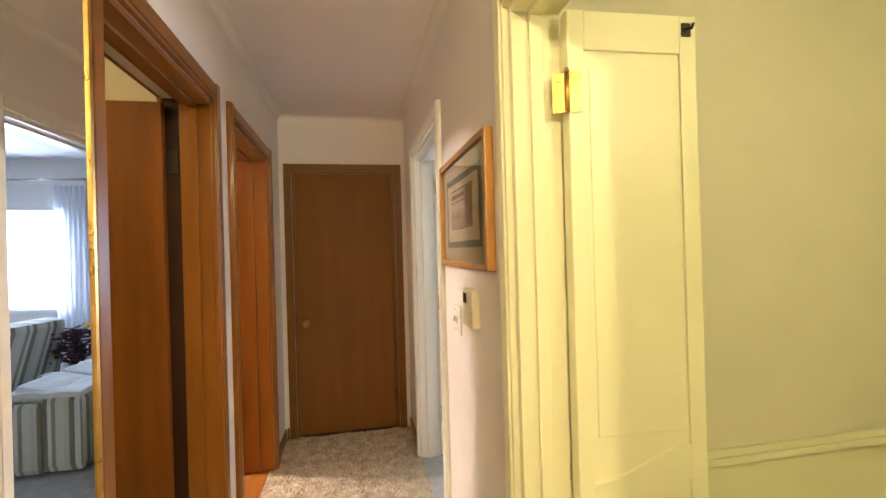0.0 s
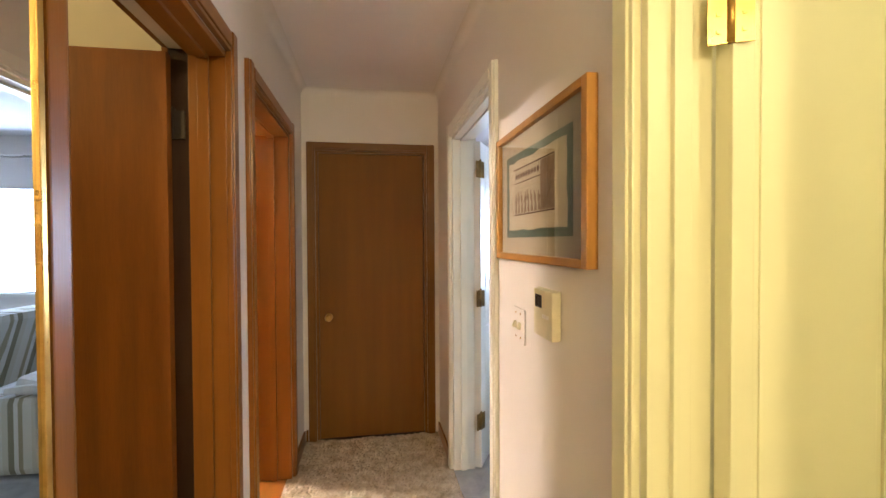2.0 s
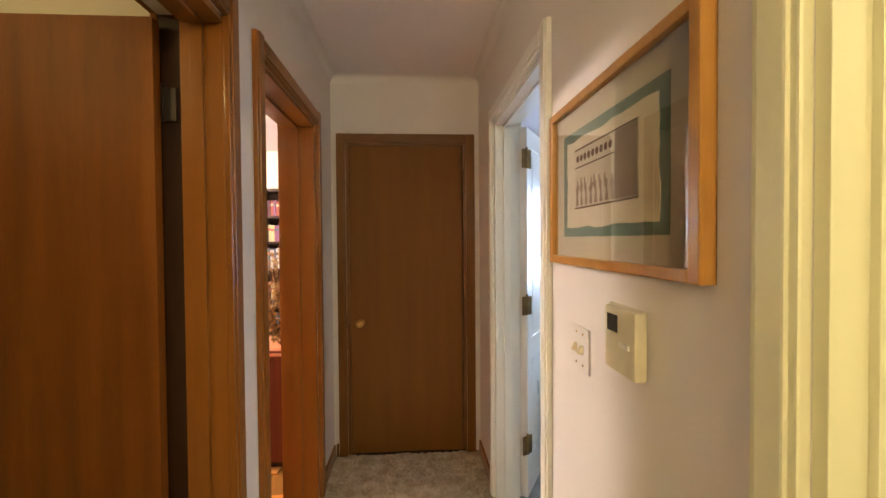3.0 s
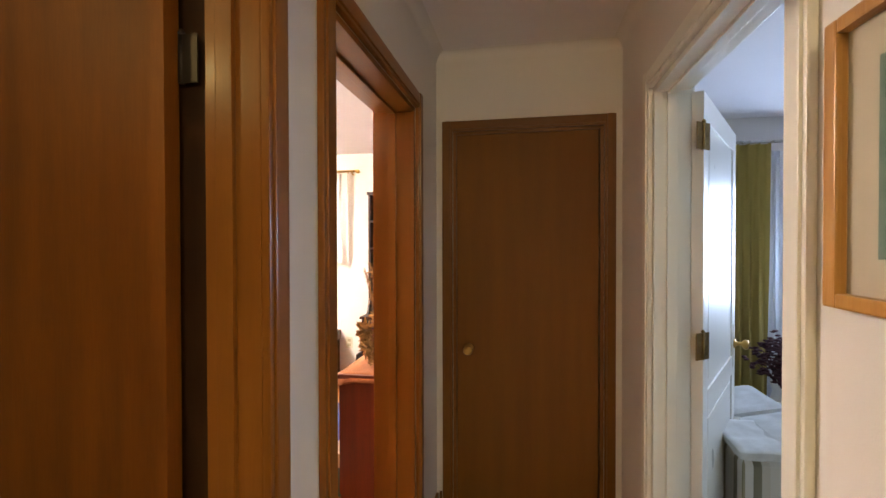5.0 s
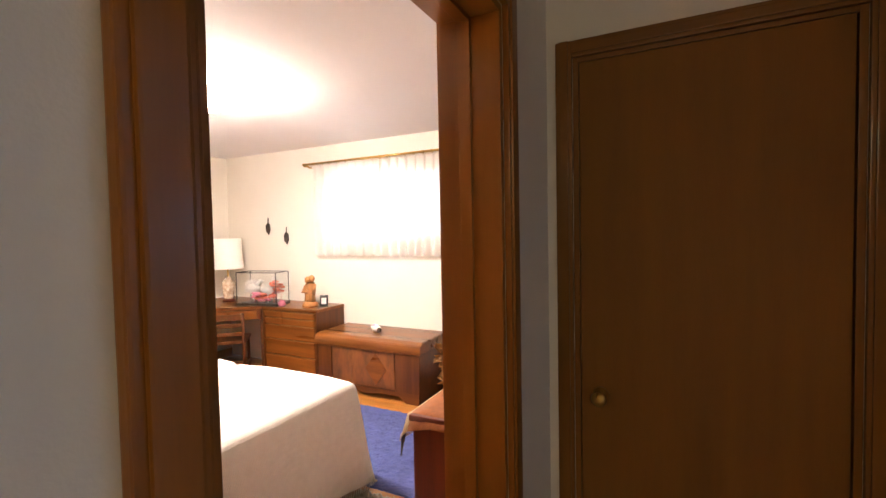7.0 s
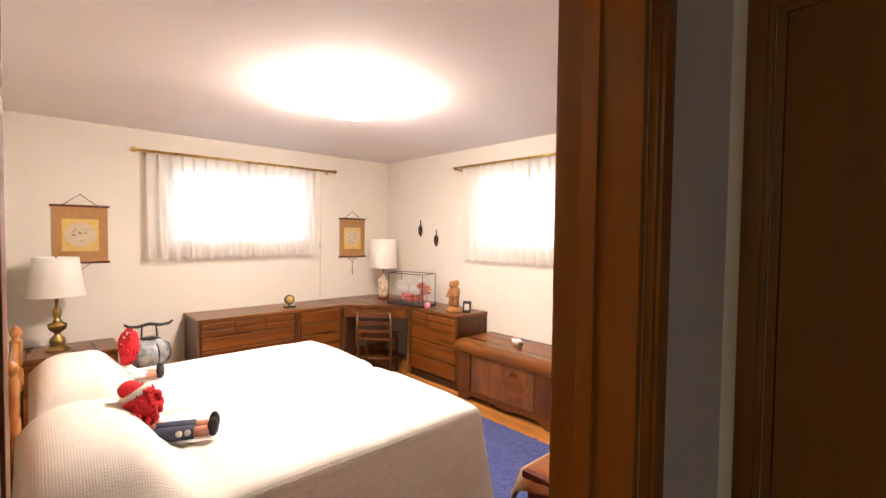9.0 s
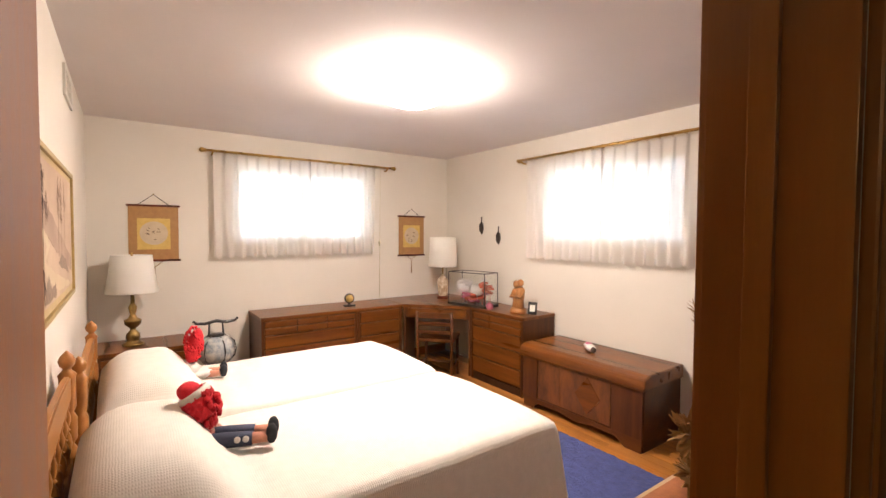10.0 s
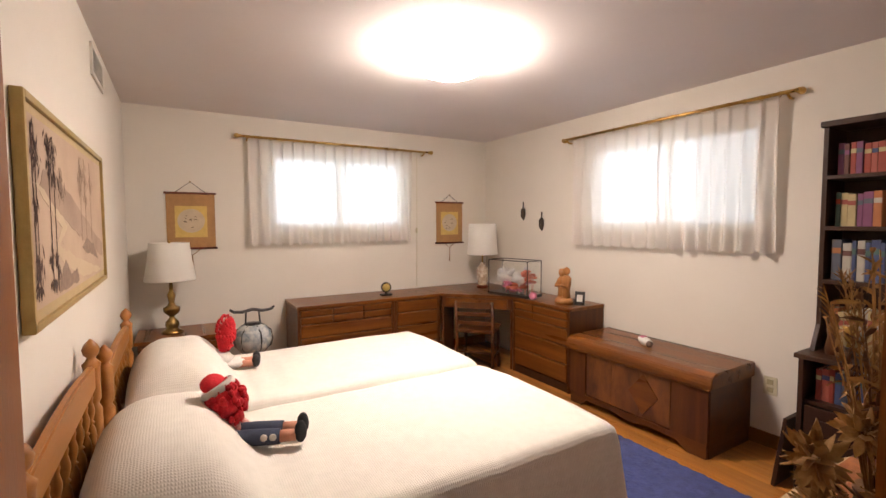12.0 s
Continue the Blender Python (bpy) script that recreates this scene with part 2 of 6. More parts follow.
def extrude(bm, outline, z0, z1, m=None, mi=0):
    """A flat outline of (x, y) pairs made solid between two heights."""
    m = m or Matrix.Identity(4)
    lo = [bm.verts.new(m @ Vector((x, y, z0))) for x, y in outline]
    hi = [bm.verts.new(m @ Vector((x, y, z1))) for x, y in outline]
    n = len(outline)
    fs = [bm.faces.new(lo[::-1]), bm.faces.new(hi)]
    for i in range(n):
        fs.append(bm.faces.new((lo[i], lo[(i + 1) % n], hi[(i + 1) % n], hi[i])))
    for f in fs:
        f.material_index = mi
    return bm


def mesh_of(name, bm, mats):
    bmesh.ops.recalc_face_normals(bm, faces=bm.faces[:])
    me = bpy.data.meshes.new(name)
    bm.to_mesh(me)
    bm.free()
    for mt in mats if isinstance(mats, (list, tuple)) else [mats]:
        me.materials.append(mt)
    return me


def part(name, bm, material, parent=None, label=""):
    ob = new(name, mesh_of(name, bm, material))
    if parent:
        ob.parent = parent
        ob.matrix_parent_inverse = parent.matrix_basis.inverted()
    return tagged(ob, label)


def thing(name, label, category, at=(0, 0, 0), group=""):
    ob = new(name)
    ob.matrix_basis = Matrix.Translation(at)
    ob.empty_display_size = 0.1
    return tagged(ob, label, category, group)


def single(name, bm, material, label, category, group=""):
    return tagged(part(name, bm, material), label, category, group)


def structure(name, bm, material, label, category):
    return tagged(part(name, bm, material), label, category, "", "structure")


B = bmesh.new


def wall(name, axis, lo, hi, a0, a1, top, holes, material, label):
    """A wall between lo and hi across axis, from a0 to a1 along it, with openings (start, end, bottom, top)."""
    bm = B()

    def blk(s, e, b, t):
        if e - s > 1e-4 and t - b > 1e-4:
            if axis == "x":
                box(bm, lo, hi, s, e, b, t)
            else:
                box(bm, s, e, lo, hi, b, t)
    at = a0
    for s, e, b, t in sorted(holes):
        blk(at, s, 0, top)
        blk(s, e, 0, b)
        blk(s, e, t, top)
        at = e
    blk(at, a1, 0, top)
    return structure(name, bm, material, label, "wall")


# ---- structure ----
HX0, HX1, HC = -0.46, 0.50, 2.46
BX0, BX1, BY0, BY1, BC = -4.85, -0.635, 2.60, 6.13, 2.38
wall("wall_hall_bedroom", "x", BX1, HX0, -1.6, 6.2, HC, [(1.585, 2.42, 0, 2.03), (2.697, 3.57, 0, 2.03)], plaster, "warm white painted plaster wall beside the hallway")
wall("wall_hall_living", "x", HX1, 0.63, -1.6, 6.2, HC, [(0.715, 1.575, 0, 2.03), (2.57, 3.50, 0, 2.03)], plaster, "warm white painted plaster wall of the hallway")
wall("wall_hall_end", "y", 4.05, 4.17, HX0, HX1, HC, [(-0.37, 0.412, 0, 2.04)], plaster, "warm white plaster wall at the hallway's end")
wall("wall_hall_back", "y", -1.72, -1.6, -3.0, 6.2, HC, [], plaster, "plain plaster wall closing the hallway")
wall("wall_bedroom_south", "y", 2.48, BY0, BX0 - 0.15, BX1, HC, [], plaster_cream, "cream painted bedroom wall behind the beds")
wall("wall_bedroom_west", "x", BX0 - 0.15, BX0, BY0, BY1 + 0.15, HC, [(3.70, 5.05, 1.38, 2.08)], plaster_cream, "cream painted bedroom wall with a curtained window")
wall("wall_bedroom_north", "y", BY1, BY1 + 0.15, BX0, BX1, HC, [(-3.24, -1.92, 1.38, 2.08)], plaster_cream, "cream painted bedroom wall with a wide curtained window")
wall("wall_bath_west", "x", -3.0, -2.9, -1.6, 2.48, HC, [], plaster_cream, "plain cream wall of the bathroom")
wall("wall_wash_north", "y", 1.90, 2.02, 0.63, 2.4, HC, [], cream_wall, "pale yellow painted wall above a chair rail")
wall("wall_wash_east", "x", 2.4, 2.5, -1.6, 2.02, HC, [], cream_wall, "pale yellow painted wall")
wall("wall_living_north", "y", 5.72, 5.87, 0.63, 6.2, HC, [(2.2, 3.7, 0.90, 1.90)], plaster, "white painted living room wall with a wide window")
wall("wall_living_east", "x", 6.2, 6.3, -1.6, 5.87, HC, [], plaster, "plain white living room wall")
structure("wall_closet_back", box(B(), HX0, HX1, 4.8, 4.9, 0, HC), plaster, "plain wall at the back of a closet", "wall")

structure("ceiling_hall", box(B(), HX0, HX1, -1.6, 4.05, HC, HC + 0.1), ceiling_paint, "white painted hallway ceiling", "ceiling")
structure("ceiling_bedroom", box(B(), BX0, BX1, BY0, BY1, BC, BC + 0.07), ceiling_paint, "white painted bedroom ceiling", "ceiling")
structure("ceiling_living", box(B(), 0.63, 6.2, 2.02, 5.72, HC, HC + 0.1), ceiling_paint, "white living room ceiling", "ceiling")
structure("ceiling_wash", box(B(), 0.63, 2.4, -1.6, 1.9, HC, HC + 0.1), ceiling_paint, "pale ceiling of the washroom", "ceiling")
structure("ceiling_bath", box(B(), -2.9, BX1, -1.6, 2.48, HC, HC + 0.1), ceiling_paint, "pale ceiling of the bathroom", "ceiling")
structure("roof_slab", box(B(), -5.2, 6.4, -1.9, 6.4, HC + 0.11, HC + 0.3), plaster, "plain roof slab over the rooms", "roof")
structure("ground", box(B(), -400, 400, -400, 400, -0.5, -0.3), carpet_grey, "plain ground outside the house", "ground")
structure("floor_base", box(B(), -5.0, 6.3, -1.72, 6.25, -0.3, -0.03), shelf_wood, "dark base below the floors", "floor")

# cove where the hallway's walls meet its ceiling
for nm, pts in (("cove_left", [(HX0, -1.6), (HX0, 4.05)]), ("cove_right", [(HX1, 4.05), (HX1, -1.6)]), ("cove_end", [(HX0, 4.05), (HX1, 4.05)])):
    bm = B()
    (ax, ay), (bx, by) = pts
    inward = Vector((by - ay, -(bx - ax), 0)).normalized()
    rows = []
    R = 0.05
    for k in range(7):
        a = math.pi / 2 * k / 6
        off, z = inward * (R - R * math.cos(a) + 0.002), HC - R + R * math.sin(a) + 0.0005
        rows.append([bm.verts.new(Vector((ax, ay, z)) + off), bm.verts.new(Vector((bx, by, z)) + off)])
    for r0, r1 in zip(rows, rows[1:]):
        bm.faces.new((r0[0], r0[1], r1[1], r1[0])).smooth = True
    structure(nm, bm, plaster, "soft rounded plaster cove under the ceiling", "trim")


def carpet(name, x0, x1, y0, y1, step, depth, material, label):
    nx, ny = int((x1 - x0) / step), int((y1 - y0) / step)
    rng = np.random.default_rng(4)
    h = rng.random((ny + 1, nx + 1)) * depth
    big = rng.random((ny // 8 + 2, nx // 8 + 2))
    h += big[np.arange(ny + 1)[:, None] // 8, np.arange(nx + 1)[None, :] // 8] * depth * 0.6
    verts = [(x0 + (x1 - x0) * i / nx, y0 + (y1 - y0) * j / ny, h[j, i] - depth) for j in range(ny + 1) for i in range(nx + 1)]
    faces = [(j * (nx + 1) + i, j * (nx + 1) + i + 1, (j + 1) * (nx + 1) + i + 1, (j + 1) * (nx + 1) + i) for j in range(ny) for i in range(nx)]
    me = bpy.data.meshes.new(name)
    me.from_pydata(verts, [], faces)
    me.materials.append(material)
    return tagged(new(name, me), label, "carpet", "", "structure")


carpet("floor_hall", HX0 - 0.03, HX1, -1.6, 4.05, 0.011, 0.011, carpet_mat, "beige shag carpet with worn darker patches")
carpet("floor_living", HX1, 6.2, 2.02, 5.72, 0.05, 0.012, carpet_grey, "grey-beige cut pile carpet in the living room")
structure("floor_wash", box(B(), HX1, 2.4, -1.6, 1.9, -0.03, -0.005), cream_wall, "pale vinyl floor of the washroom", "floor")
structure("floor_bath", box(B(), -2.9, HX0 - 0.03, -1.6, 2.48, -0.03, -0.005), cream_wall, "pale vinyl floor of the bathroom", "floor")
bedroom_floor = structure("floor_bedroom", box(B(), BX0, HX0 - 0.03, BY0, BY1, -0.03, -0.012), trim_wood_x, "varnished orange oak strip floor in the bedroom", "floor")


# ---- doorways ----
def casing(name, axis, face, side, a0, a1, top, material, label, w=0.07, proud=0.018, head_material=None):
    """Moulded trim round an opening on one face of a wall: two uprights and a head."""
    root = tagged(thing(name, label, "door trim"), kind="structure")
    f0, f1 = (face, face + side * proud)
    for nm, s, e, b, t in (("upright", a0 - w, a0, 0, top + w), ("upright", a1, a1 + w, 0, top + w), ("head", a0, a1, top, top + w)):
        bm = B()
        for inset, extra in ((0.0, 0.0), (0.012, 0.006)):
            s2, e2, b2, t2 = s + inset, e - inset, b, t - (inset if nm == "head" else 0)
            if nm == "head":
                b2, s2, e2 = b + inset, s, e
            g = f1 + side * extra
            if axis == "x":
                box(bm, min(f0, g), max(f0, g), s2, e2, b2, t2, 0.004)
            else:
                box(bm, s2, e2, min(f0, g), max(f0, g), b2, t2, 0.004)
        part(nm, bm, (head_material or material) if nm == "head" else material, root)
    return root


def jamb(name, axis, lo, hi, a0, a1, top, stop_at, material, label, th=0.02):
    root = tagged(thing(name, label, "door frame"), kind="structure")
    for nm, s, e, b, t in (("jamb_side", a0, a0 + th, 0, top), ("jamb_side", a1 - th, a1, 0, top), ("jamb_head", a0 + th, a1 - th, top - th, top)):
        bm = B()
        box(bm, lo, hi, s, e, b, t, 0.002) if axis == "x" else box(bm, s, e, lo, hi, b, t, 0.002)
        part(nm, bm, material, root)
    s0, s1 = stop_at
    for nm, s, e, b, t in (("door_stop", a0 + th, a0 + th + 0.012, 0, top - th), ("door_stop", a1 - th - 0.012, a1 - th, 0, top - th), ("door_stop", a0 + th + 0.012, a1 - th - 0.012, top - th - 0.012, top - th)):
        bm = B()
        box(bm, s0, s1, s, e, b, t, 0.002) if axis == "x" else box(bm, s, e, s0, s1, b, t, 0.002)
        part(nm, bm, material, root)
    return root


def hinge(parent, centre, rz, material, h=0.09):
    bm = B()
    m = pose(*centre, 0, 0, rz)
    lathe(bm, [(0.0065, -h / 2), (0.0065, h / 2)], m=m, seg=10)
    lathe(bm, [(0.004, h / 2), (0.008, h / 2 + 0.004), (0.003, h / 2 + 0.012)], m=m, seg=10)
    for sx in (-1, 1):
        q = m @ Vector((sx * 0.018, 0.002, 0))
        obox(bm, q, (0.036, 0.004, h), rz)
        for dz in (-0.03, 0, 0.03):
            obox(bm, m @ Vector((sx * 0.02, -0.001, dz)), (0.006, 0.003, 0.006), rz)
    return part("hinge", bm, material, parent, "brass butt hinge")


def knob(parent, at, direction, material):
    d = Vector(direction).normalized()
    m = Matrix.Translation(at) @ d.to_track_quat("Z", "Y").to_matrix().to_4x4()
    bm = lathe(B(), [(0.026, 0), (0.026, 0.004), (0.011, 0.009), (0.010, 0.032), (0.021, 0.040), (0.026, 0.05), (0.022, 0.062), (0.004, 0.066)], m=m, seg=20)
    return part("door_knob", bm, material, parent, "round brass knob")


def leaf_frame(hinge_at, angle):
    """Leaf's own frame: x along the leaf from the hinge, y its thickness, z up."""
    return pose(*hinge_at, 0, 0, angle)


for face, side in ((HX0, 1), (BX1, -1)):
    for nm, a0, a1 in (("bathroom_door_trim", 1.585, 2.40), ("bedroom_door_trim", 2.697, 3.57)):
        casing(nm, "x", face, side, a0, a1, 2.03, trim_wood, "orange-brown varnished wooden door trim", head_material=trim_wood_y)
jamb("bathroom_door_frame", "x", -0.575, HX0, 1.585, 2.42, 2.03, (-0.545, -0.51), trim_wood, "orange-brown varnished wooden door frame")
# near-black strip: the shade in the gap between leaf and jamb, put in as colour
structure("bathroom_door_gap_shade", box(B(), BX1, -0.577, 2.406, 2.42, 0, 2.03), shelf_wood, "dark strip painting the shaded gap behind the door frame", "door frame")
jamb("bedroom_door_frame", "x", BX1, HX0, 2.697, 3.57, 2.03, (-0.575, -0.54), trim_wood, "orange-brown varnished wooden door frame")
casing("end_door_trim", "y", 4.05, -1, -0.37, 0.412, 2.035, trim_wood_dark, "dark brown wooden trim round the closed door", 0.056, head_material=trim_wood_x)
jamb("end_door_frame", "y", 4.05, 4.17, -0.37, 0.412, 2.04, (4.11, 4.14), trim_wood_dark, "dark brown wooden door frame")
casing("living_door_trim", "x", HX1, -1, 2.57, 3.50, 2.03, white_gloss, "white gloss painted door trim")
casing("living_door_trim", "x", 0.63, 1, 2.57, 3.50, 2.03, white_gloss, "white gloss painted door trim")
jamb("living_door_frame", "x", HX1, 0.63, 2.57, 3.50, 2.03, (0.545, 0.58), white_gloss, "white gloss painted door frame")
casing("washroom_door_trim", "x", HX1, -1, 0.715, 1.575, 2.03, cream_gloss, "cream gloss painted door trim")
jamb("washroom_door_frame", "x", HX1, 0.63, 0.715, 1.575, 2.03, (0.545, 0.58), cream_gloss, "cream gloss painted door frame")


def flush_door(name, hinge_at, angle, width, material, label, hinge_mat, knob_side=(1, -1), knob_z=0.86, hinges=(0.22, 1.02, 1.80), top=2.0):
    root = thing(name, label, "door", hinge_at)
    m = leaf_frame(hinge_at, angle)
    bm = B()
    box(bm, 0.004, width, -0.0175, 0.0175, 0.012, top, 0.002)
    bm.transform(m)
    part("leaf", bm, material, root)
    for s in knob_side:
        knob(root, m @ Vector((width - 0.065, s * 0.0175, knob_z)), m.to_3x3() @ Vector((0, s, 0)), brass)
    for z in hinges:
        hinge(root, m @ Vector((0, -0.021, z)), angle, hinge_mat)
    return root


flush_door("bathroom_door", (-0.618, 2.372, 0), 180, 0.77, leaf_wood, "orange-brown varnished flush wooden door, standing open", dark_metal, hinges=(0.22, 1.78))
flush_door("bedroom_door", (-0.645, 2.712, 0), 181.5, 0.82, leaf_wood, "orange-brown varnished flush wooden door, standing open", brass_dark)
flush_door("closet_door", (0.389, 4.064, 0), 180, 0.736, end_wood, "dark brown flush wooden door, closed", dark_metal, (1,), 0.87, (0.25, 1.80), 2.016)


def panel_door(name, hinge_at, angle, width, material, label, hinge_mat, arch, hinges, lever=False, st=0.105, mid=0.86):
    root = thing(name, label, "door", hinge_at)
    m = leaf_frame(hinge_at, angle)
    bm = box(B(), 0.004, width, -0.014, 0.014, 0.012, 2.0, 0.002)
    bm.transform(m)
    part("leaf", bm, material, root)
    for s in (-1, 1):
        bm = B()
        for x0, x1, z0, z1 in ((0.004, st, 0.012, 2.0), (width - st, width, 0.012, 2.0), (st, width - st, 0.012, 0.22), (st, width - st, 1.90, 2.0)):
            box(bm, x0, x1, min(s * 0.012, s * 0.021), max(s * 0.012, s * 0.021), z0, z1, 0.004)
        n = 20
        inner = width - 2 * st
        rise = (lambda u: arch * (1 - math.cos(math.pi * u)) / 2)
        top = [(st + inner * k / n, mid + rise(k / n)) for k in range(n + 1)]
        low = [(x, z - 0.09) for x, z in top[::-1]]
        extrude(bm, top + low, 0.012, 0.021, Matrix(((1, 0, 0, 0), (0, 0, s, 0), (0, 1, 0, 0), (0, 0, 0, 1))))
        bm.transform(m)
        part("stile_frame", bm, material, root, "raised painted stiles and rails")
        for z0, z1 in ((0.25, mid - 0.12), (mid + 0.04 + arch, 1.87 if st > 0.1 else 1.855)):
            e = 0.03 if st > 0.1 else 0.014
            bm = box(B(), st + e, width - st - e, min(s * 0.012, s * 0.018), max(s * 0.012, s * 0.018), z0, z1, 0.0025)
            bm.transform(m)
            part("raised_panel", bm, material, root)
        if lever:
            bm = B()
            box(bm, width - 0.085, width - 0.035, min(s * 0.02, s * 0.025), max(s * 0.02, s * 0.025), 0.80, 1.02, 0.002)
            bm.transform(m)
            part("back_plate", bm, white_gloss, root, "white painted back plate")
            knob(root, m @ Vector((width - 0.06, s * 0.024, 0.92)), m.to_3x3() @ Vector((0, s, 0)), brass)
    for z in hinges:
        hinge(root, m @ Vector((0, -0.021, z)), angle - 25, hinge_mat, 0.1)
    return root



panel_door("living_room_door", (0.648, 3.468, 0), 61, 0.89, white_gloss, "white gloss panelled door with brass hinges, standing open", brass_dark, 0.0, (0.30, 1.05, 1.83), True)
panel_door("washroom_door", (0.626, 1.528, 0), -2, 0.365, cream_gloss, "narrow cream gloss folding door leaf with an arched panel", brass, 0.075, (0.25, 1.79), False, 0.048, 0.80)


# ---- baseboards, rails and windows ----
def rail_x(name, x0, x1, y, side, z0, z1, th, material, label):
    bm = box(B(), x0, x1, min(y, y + side * th), max(y, y + side * th), z0, z1, 0.004)
    return structure(name, bm, material, label, "baseboard")


def rail_y(name, y0, y1, x, side, z0, z1, th, material, label):
    bm = box(B(), min(x, x + side * th), max(x, x + side * th), y0, y1, z0, z1, 0.004)
    return structure(name, bm, material, label, "baseboard")


dark_base = "dark brown wooden baseboard along the wall"
rail_y("baseboard_hall", 3.645, 4.03, HX0, 1, 0, 0.08, 0.014, trim_wood_y, dark_base)
rail_y("baseboard_hall_mid", 2.475, 2.632, HX0, 1, 0, 0.08, 0.014, trim_wood_y, dark_base)
rail_y("baseboard_hall_east", 3.575, 4.03, HX1, -1, 0, 0.08, 0.014, trim_wood_y, dark_base)
rail_y("baseboard_hall_picture", 1.65, 2.495, HX1, -1, 0, 0.08, 0.014, white_gloss, "white painted baseboard along the hallway")
rail_x("baseboard_end", HX0 + 0.015, -0.43, 4.05, -1, 0, 0.08, 0.012, trim_wood_x, dark_base)
rail_x("baseboard_north", -3.0, BX1, BY1, -1, -0.01, 0.09, 0.014, trim_wood_x, dark_base)
rail_x("baseboard_south", BX0, BX1 - 0.9, BY0, 1, -0.01, 0.09, 0.014, trim_wood_x, dark_base)
rail_y("baseboard_west", BY0 + 0.015, BY1 - 0.015, BX0, 1, -0.01, 0.09, 0.014, trim_wood_y, dark_base)
bm = box(B(), 0.63, 2.4, 1.875, 1.9, 0.585, 0.613, 0.006)
box(bm, 0.63, 2.4, 1.885, 1.9, 0.613, 0.64, 0.005)
structure("chair_rail", bm, cream_gloss, "cream gloss moulded chair rail on the wall", "trim")
structure("wainscot", box(B(), 0.63, 2.4, 1.893, 1.9, 0, 0.585), cream_gloss, "pale yellow gloss wainscot below the chair rail", "trim")
structure("threshold", box(B(), BX1, HX0 - 0.03, 2.73, 3.55, -0.02, -0.002, 0.004), trim_wood_y, "worn wooden threshold in the bedroom doorway", "threshold")


def window(name, axis, lo, hi, a0, a1, z0, z1, mullions, material, label, sign):
    root = tagged(thing(name, label, "window"), kind="structure")
    mid = (lo + hi) / 2

    def bar(nm, s, e, b, t, d=0.025, mt=material):
        bm = B()
        box(bm, mid - d, mid + d, s, e, b, t, 0.003) if axis == "x" else box(bm, s, e, mid - d, mid + d, b, t, 0.003)
        return part(nm, bm, mt, root)
    w = 0.045
    bar("window_frame", a0, a0 + w, z0, z1)
    bar("window_frame", a1 - w, a1, z0, z1)
    bar("window_frame", a0 + w, a1 - w, z0, z0 + w)
    bar("window_frame", a0 + w, a1 - w, z1 - w, z1)
    for q in mullions:
        bar("mullion", q - 0.025, q + 0.025, z0 + w, z1 - w)
    edges = [a0 + w] + [v for q in mullions for v in (q - 0.025, q + 0.025)] + [a1 - w]
    for s, e in zip(edges[::2], edges[1::2]):
        bar("pane", s, e, z0 + w, z1 - w, 0.003, glass).visible_shadow = False
    bm = B()
    f0, f1 = (hi - 0.02, hi + 0.03) if sign > 0 else (lo - 0.03, lo + 0.02)
    box(bm, f0, f1, a0 - 0.04, a1 + 0.04, z0 - 0.03, z0 + 0.004, 0.004) if axis == "x" else box(bm, a0 - 0.04, a1 + 0.04, f0, f1, z0 - 0.03, z0 + 0.004, 0.004)
    part("window_sill", bm, material, root)
    return root


window("window_1", "x", BX0 - 0.15, BX0, 3.70, 5.05, 1.38, 2.08, [4.36], white_gloss, "white framed sliding window full of daylight", 1)
window("window_2", "y", BY1, BY1 + 0.15, -3.24, -1.92, 1.38, 2.08, [-2.58], white_gloss, "white framed sliding window full of daylight", -1)
window("window_3", "y", 5.72, 5.87, 2.2, 3.7, 0.90, 1.90, [2.95], white_gloss, "large white framed living room window", -1)
bm = B()
for k in range(24):
    obox(bm, (-2.15, BY1 + 0.03, 1.44 + k * 0.026), (0.42, 0.022, 0.0015), 0, 0, 35)
single("window_blind", bm, plastic_white, "white slatted blind in the bedroom window", "blind")
structure("backdrop_west", box(B(), -5.75, -5.7, 2.2, 6.5, 0.2, 3.2), outside, "bright overcast daylight outside the window", "backdrop")
structure("backdrop_north", box(B(), -4.6, -0.6, 7.0, 7.05, 0.2, 3.2), outside, "bright overcast daylight outside the window", "backdrop")
structure("backdrop_living", box(B(), 0.4, 5.6, 6.9, 6.95, 0.0, 3.2), outside_living, "bright overcast daylight outside the window", "backdrop")

# ---- curtains ----
def curtain_sheet(axis, at, a0, a1, z0, z1, amp, folds, material, parent, name="curtain_panel", gather=0.5):
    """Pleated cloth: tight folds at the top that open towards the hem."""
    bm = B()
    n, rows = int(folds * 12), 10
    grid = []
    for j in range(rows + 1):
        v = j / rows
        line = []
        for i in range(n + 1):
            u = i / n
            a = a0 + (a1 - a0) * u
            ph = folds * 2 * math.pi * u
            pinch = max(0.0, math.cos(ph)) ** (8 if v < 0.25 else 2)
            d = amp * ((1 - v) * gather * pinch + v * (0.5 + 0.5 * math.sin(ph + 0.8 * math.sin(u * 9 + v * 2)))) + 0.006 * noise.noise(Vector((u * 7, v * 3, a0)))
            z = z1 + (z0 - z1) * v + (0.011 * math.cos(ph + 0.5 * math.sin(u * 11)) if j == rows else 0)
            line.append(bm.verts.new((at + d, a, z) if axis == "x" else (a, at - d, z)))
        grid.append(line)
    for r0, r1 in zip(grid, grid[1:]):
        for i in range(n):
            bm.faces.new((r0[i], r0[i + 1], r1[i + 1], r1[i])).smooth = True
    return part(name, bm, material, parent)


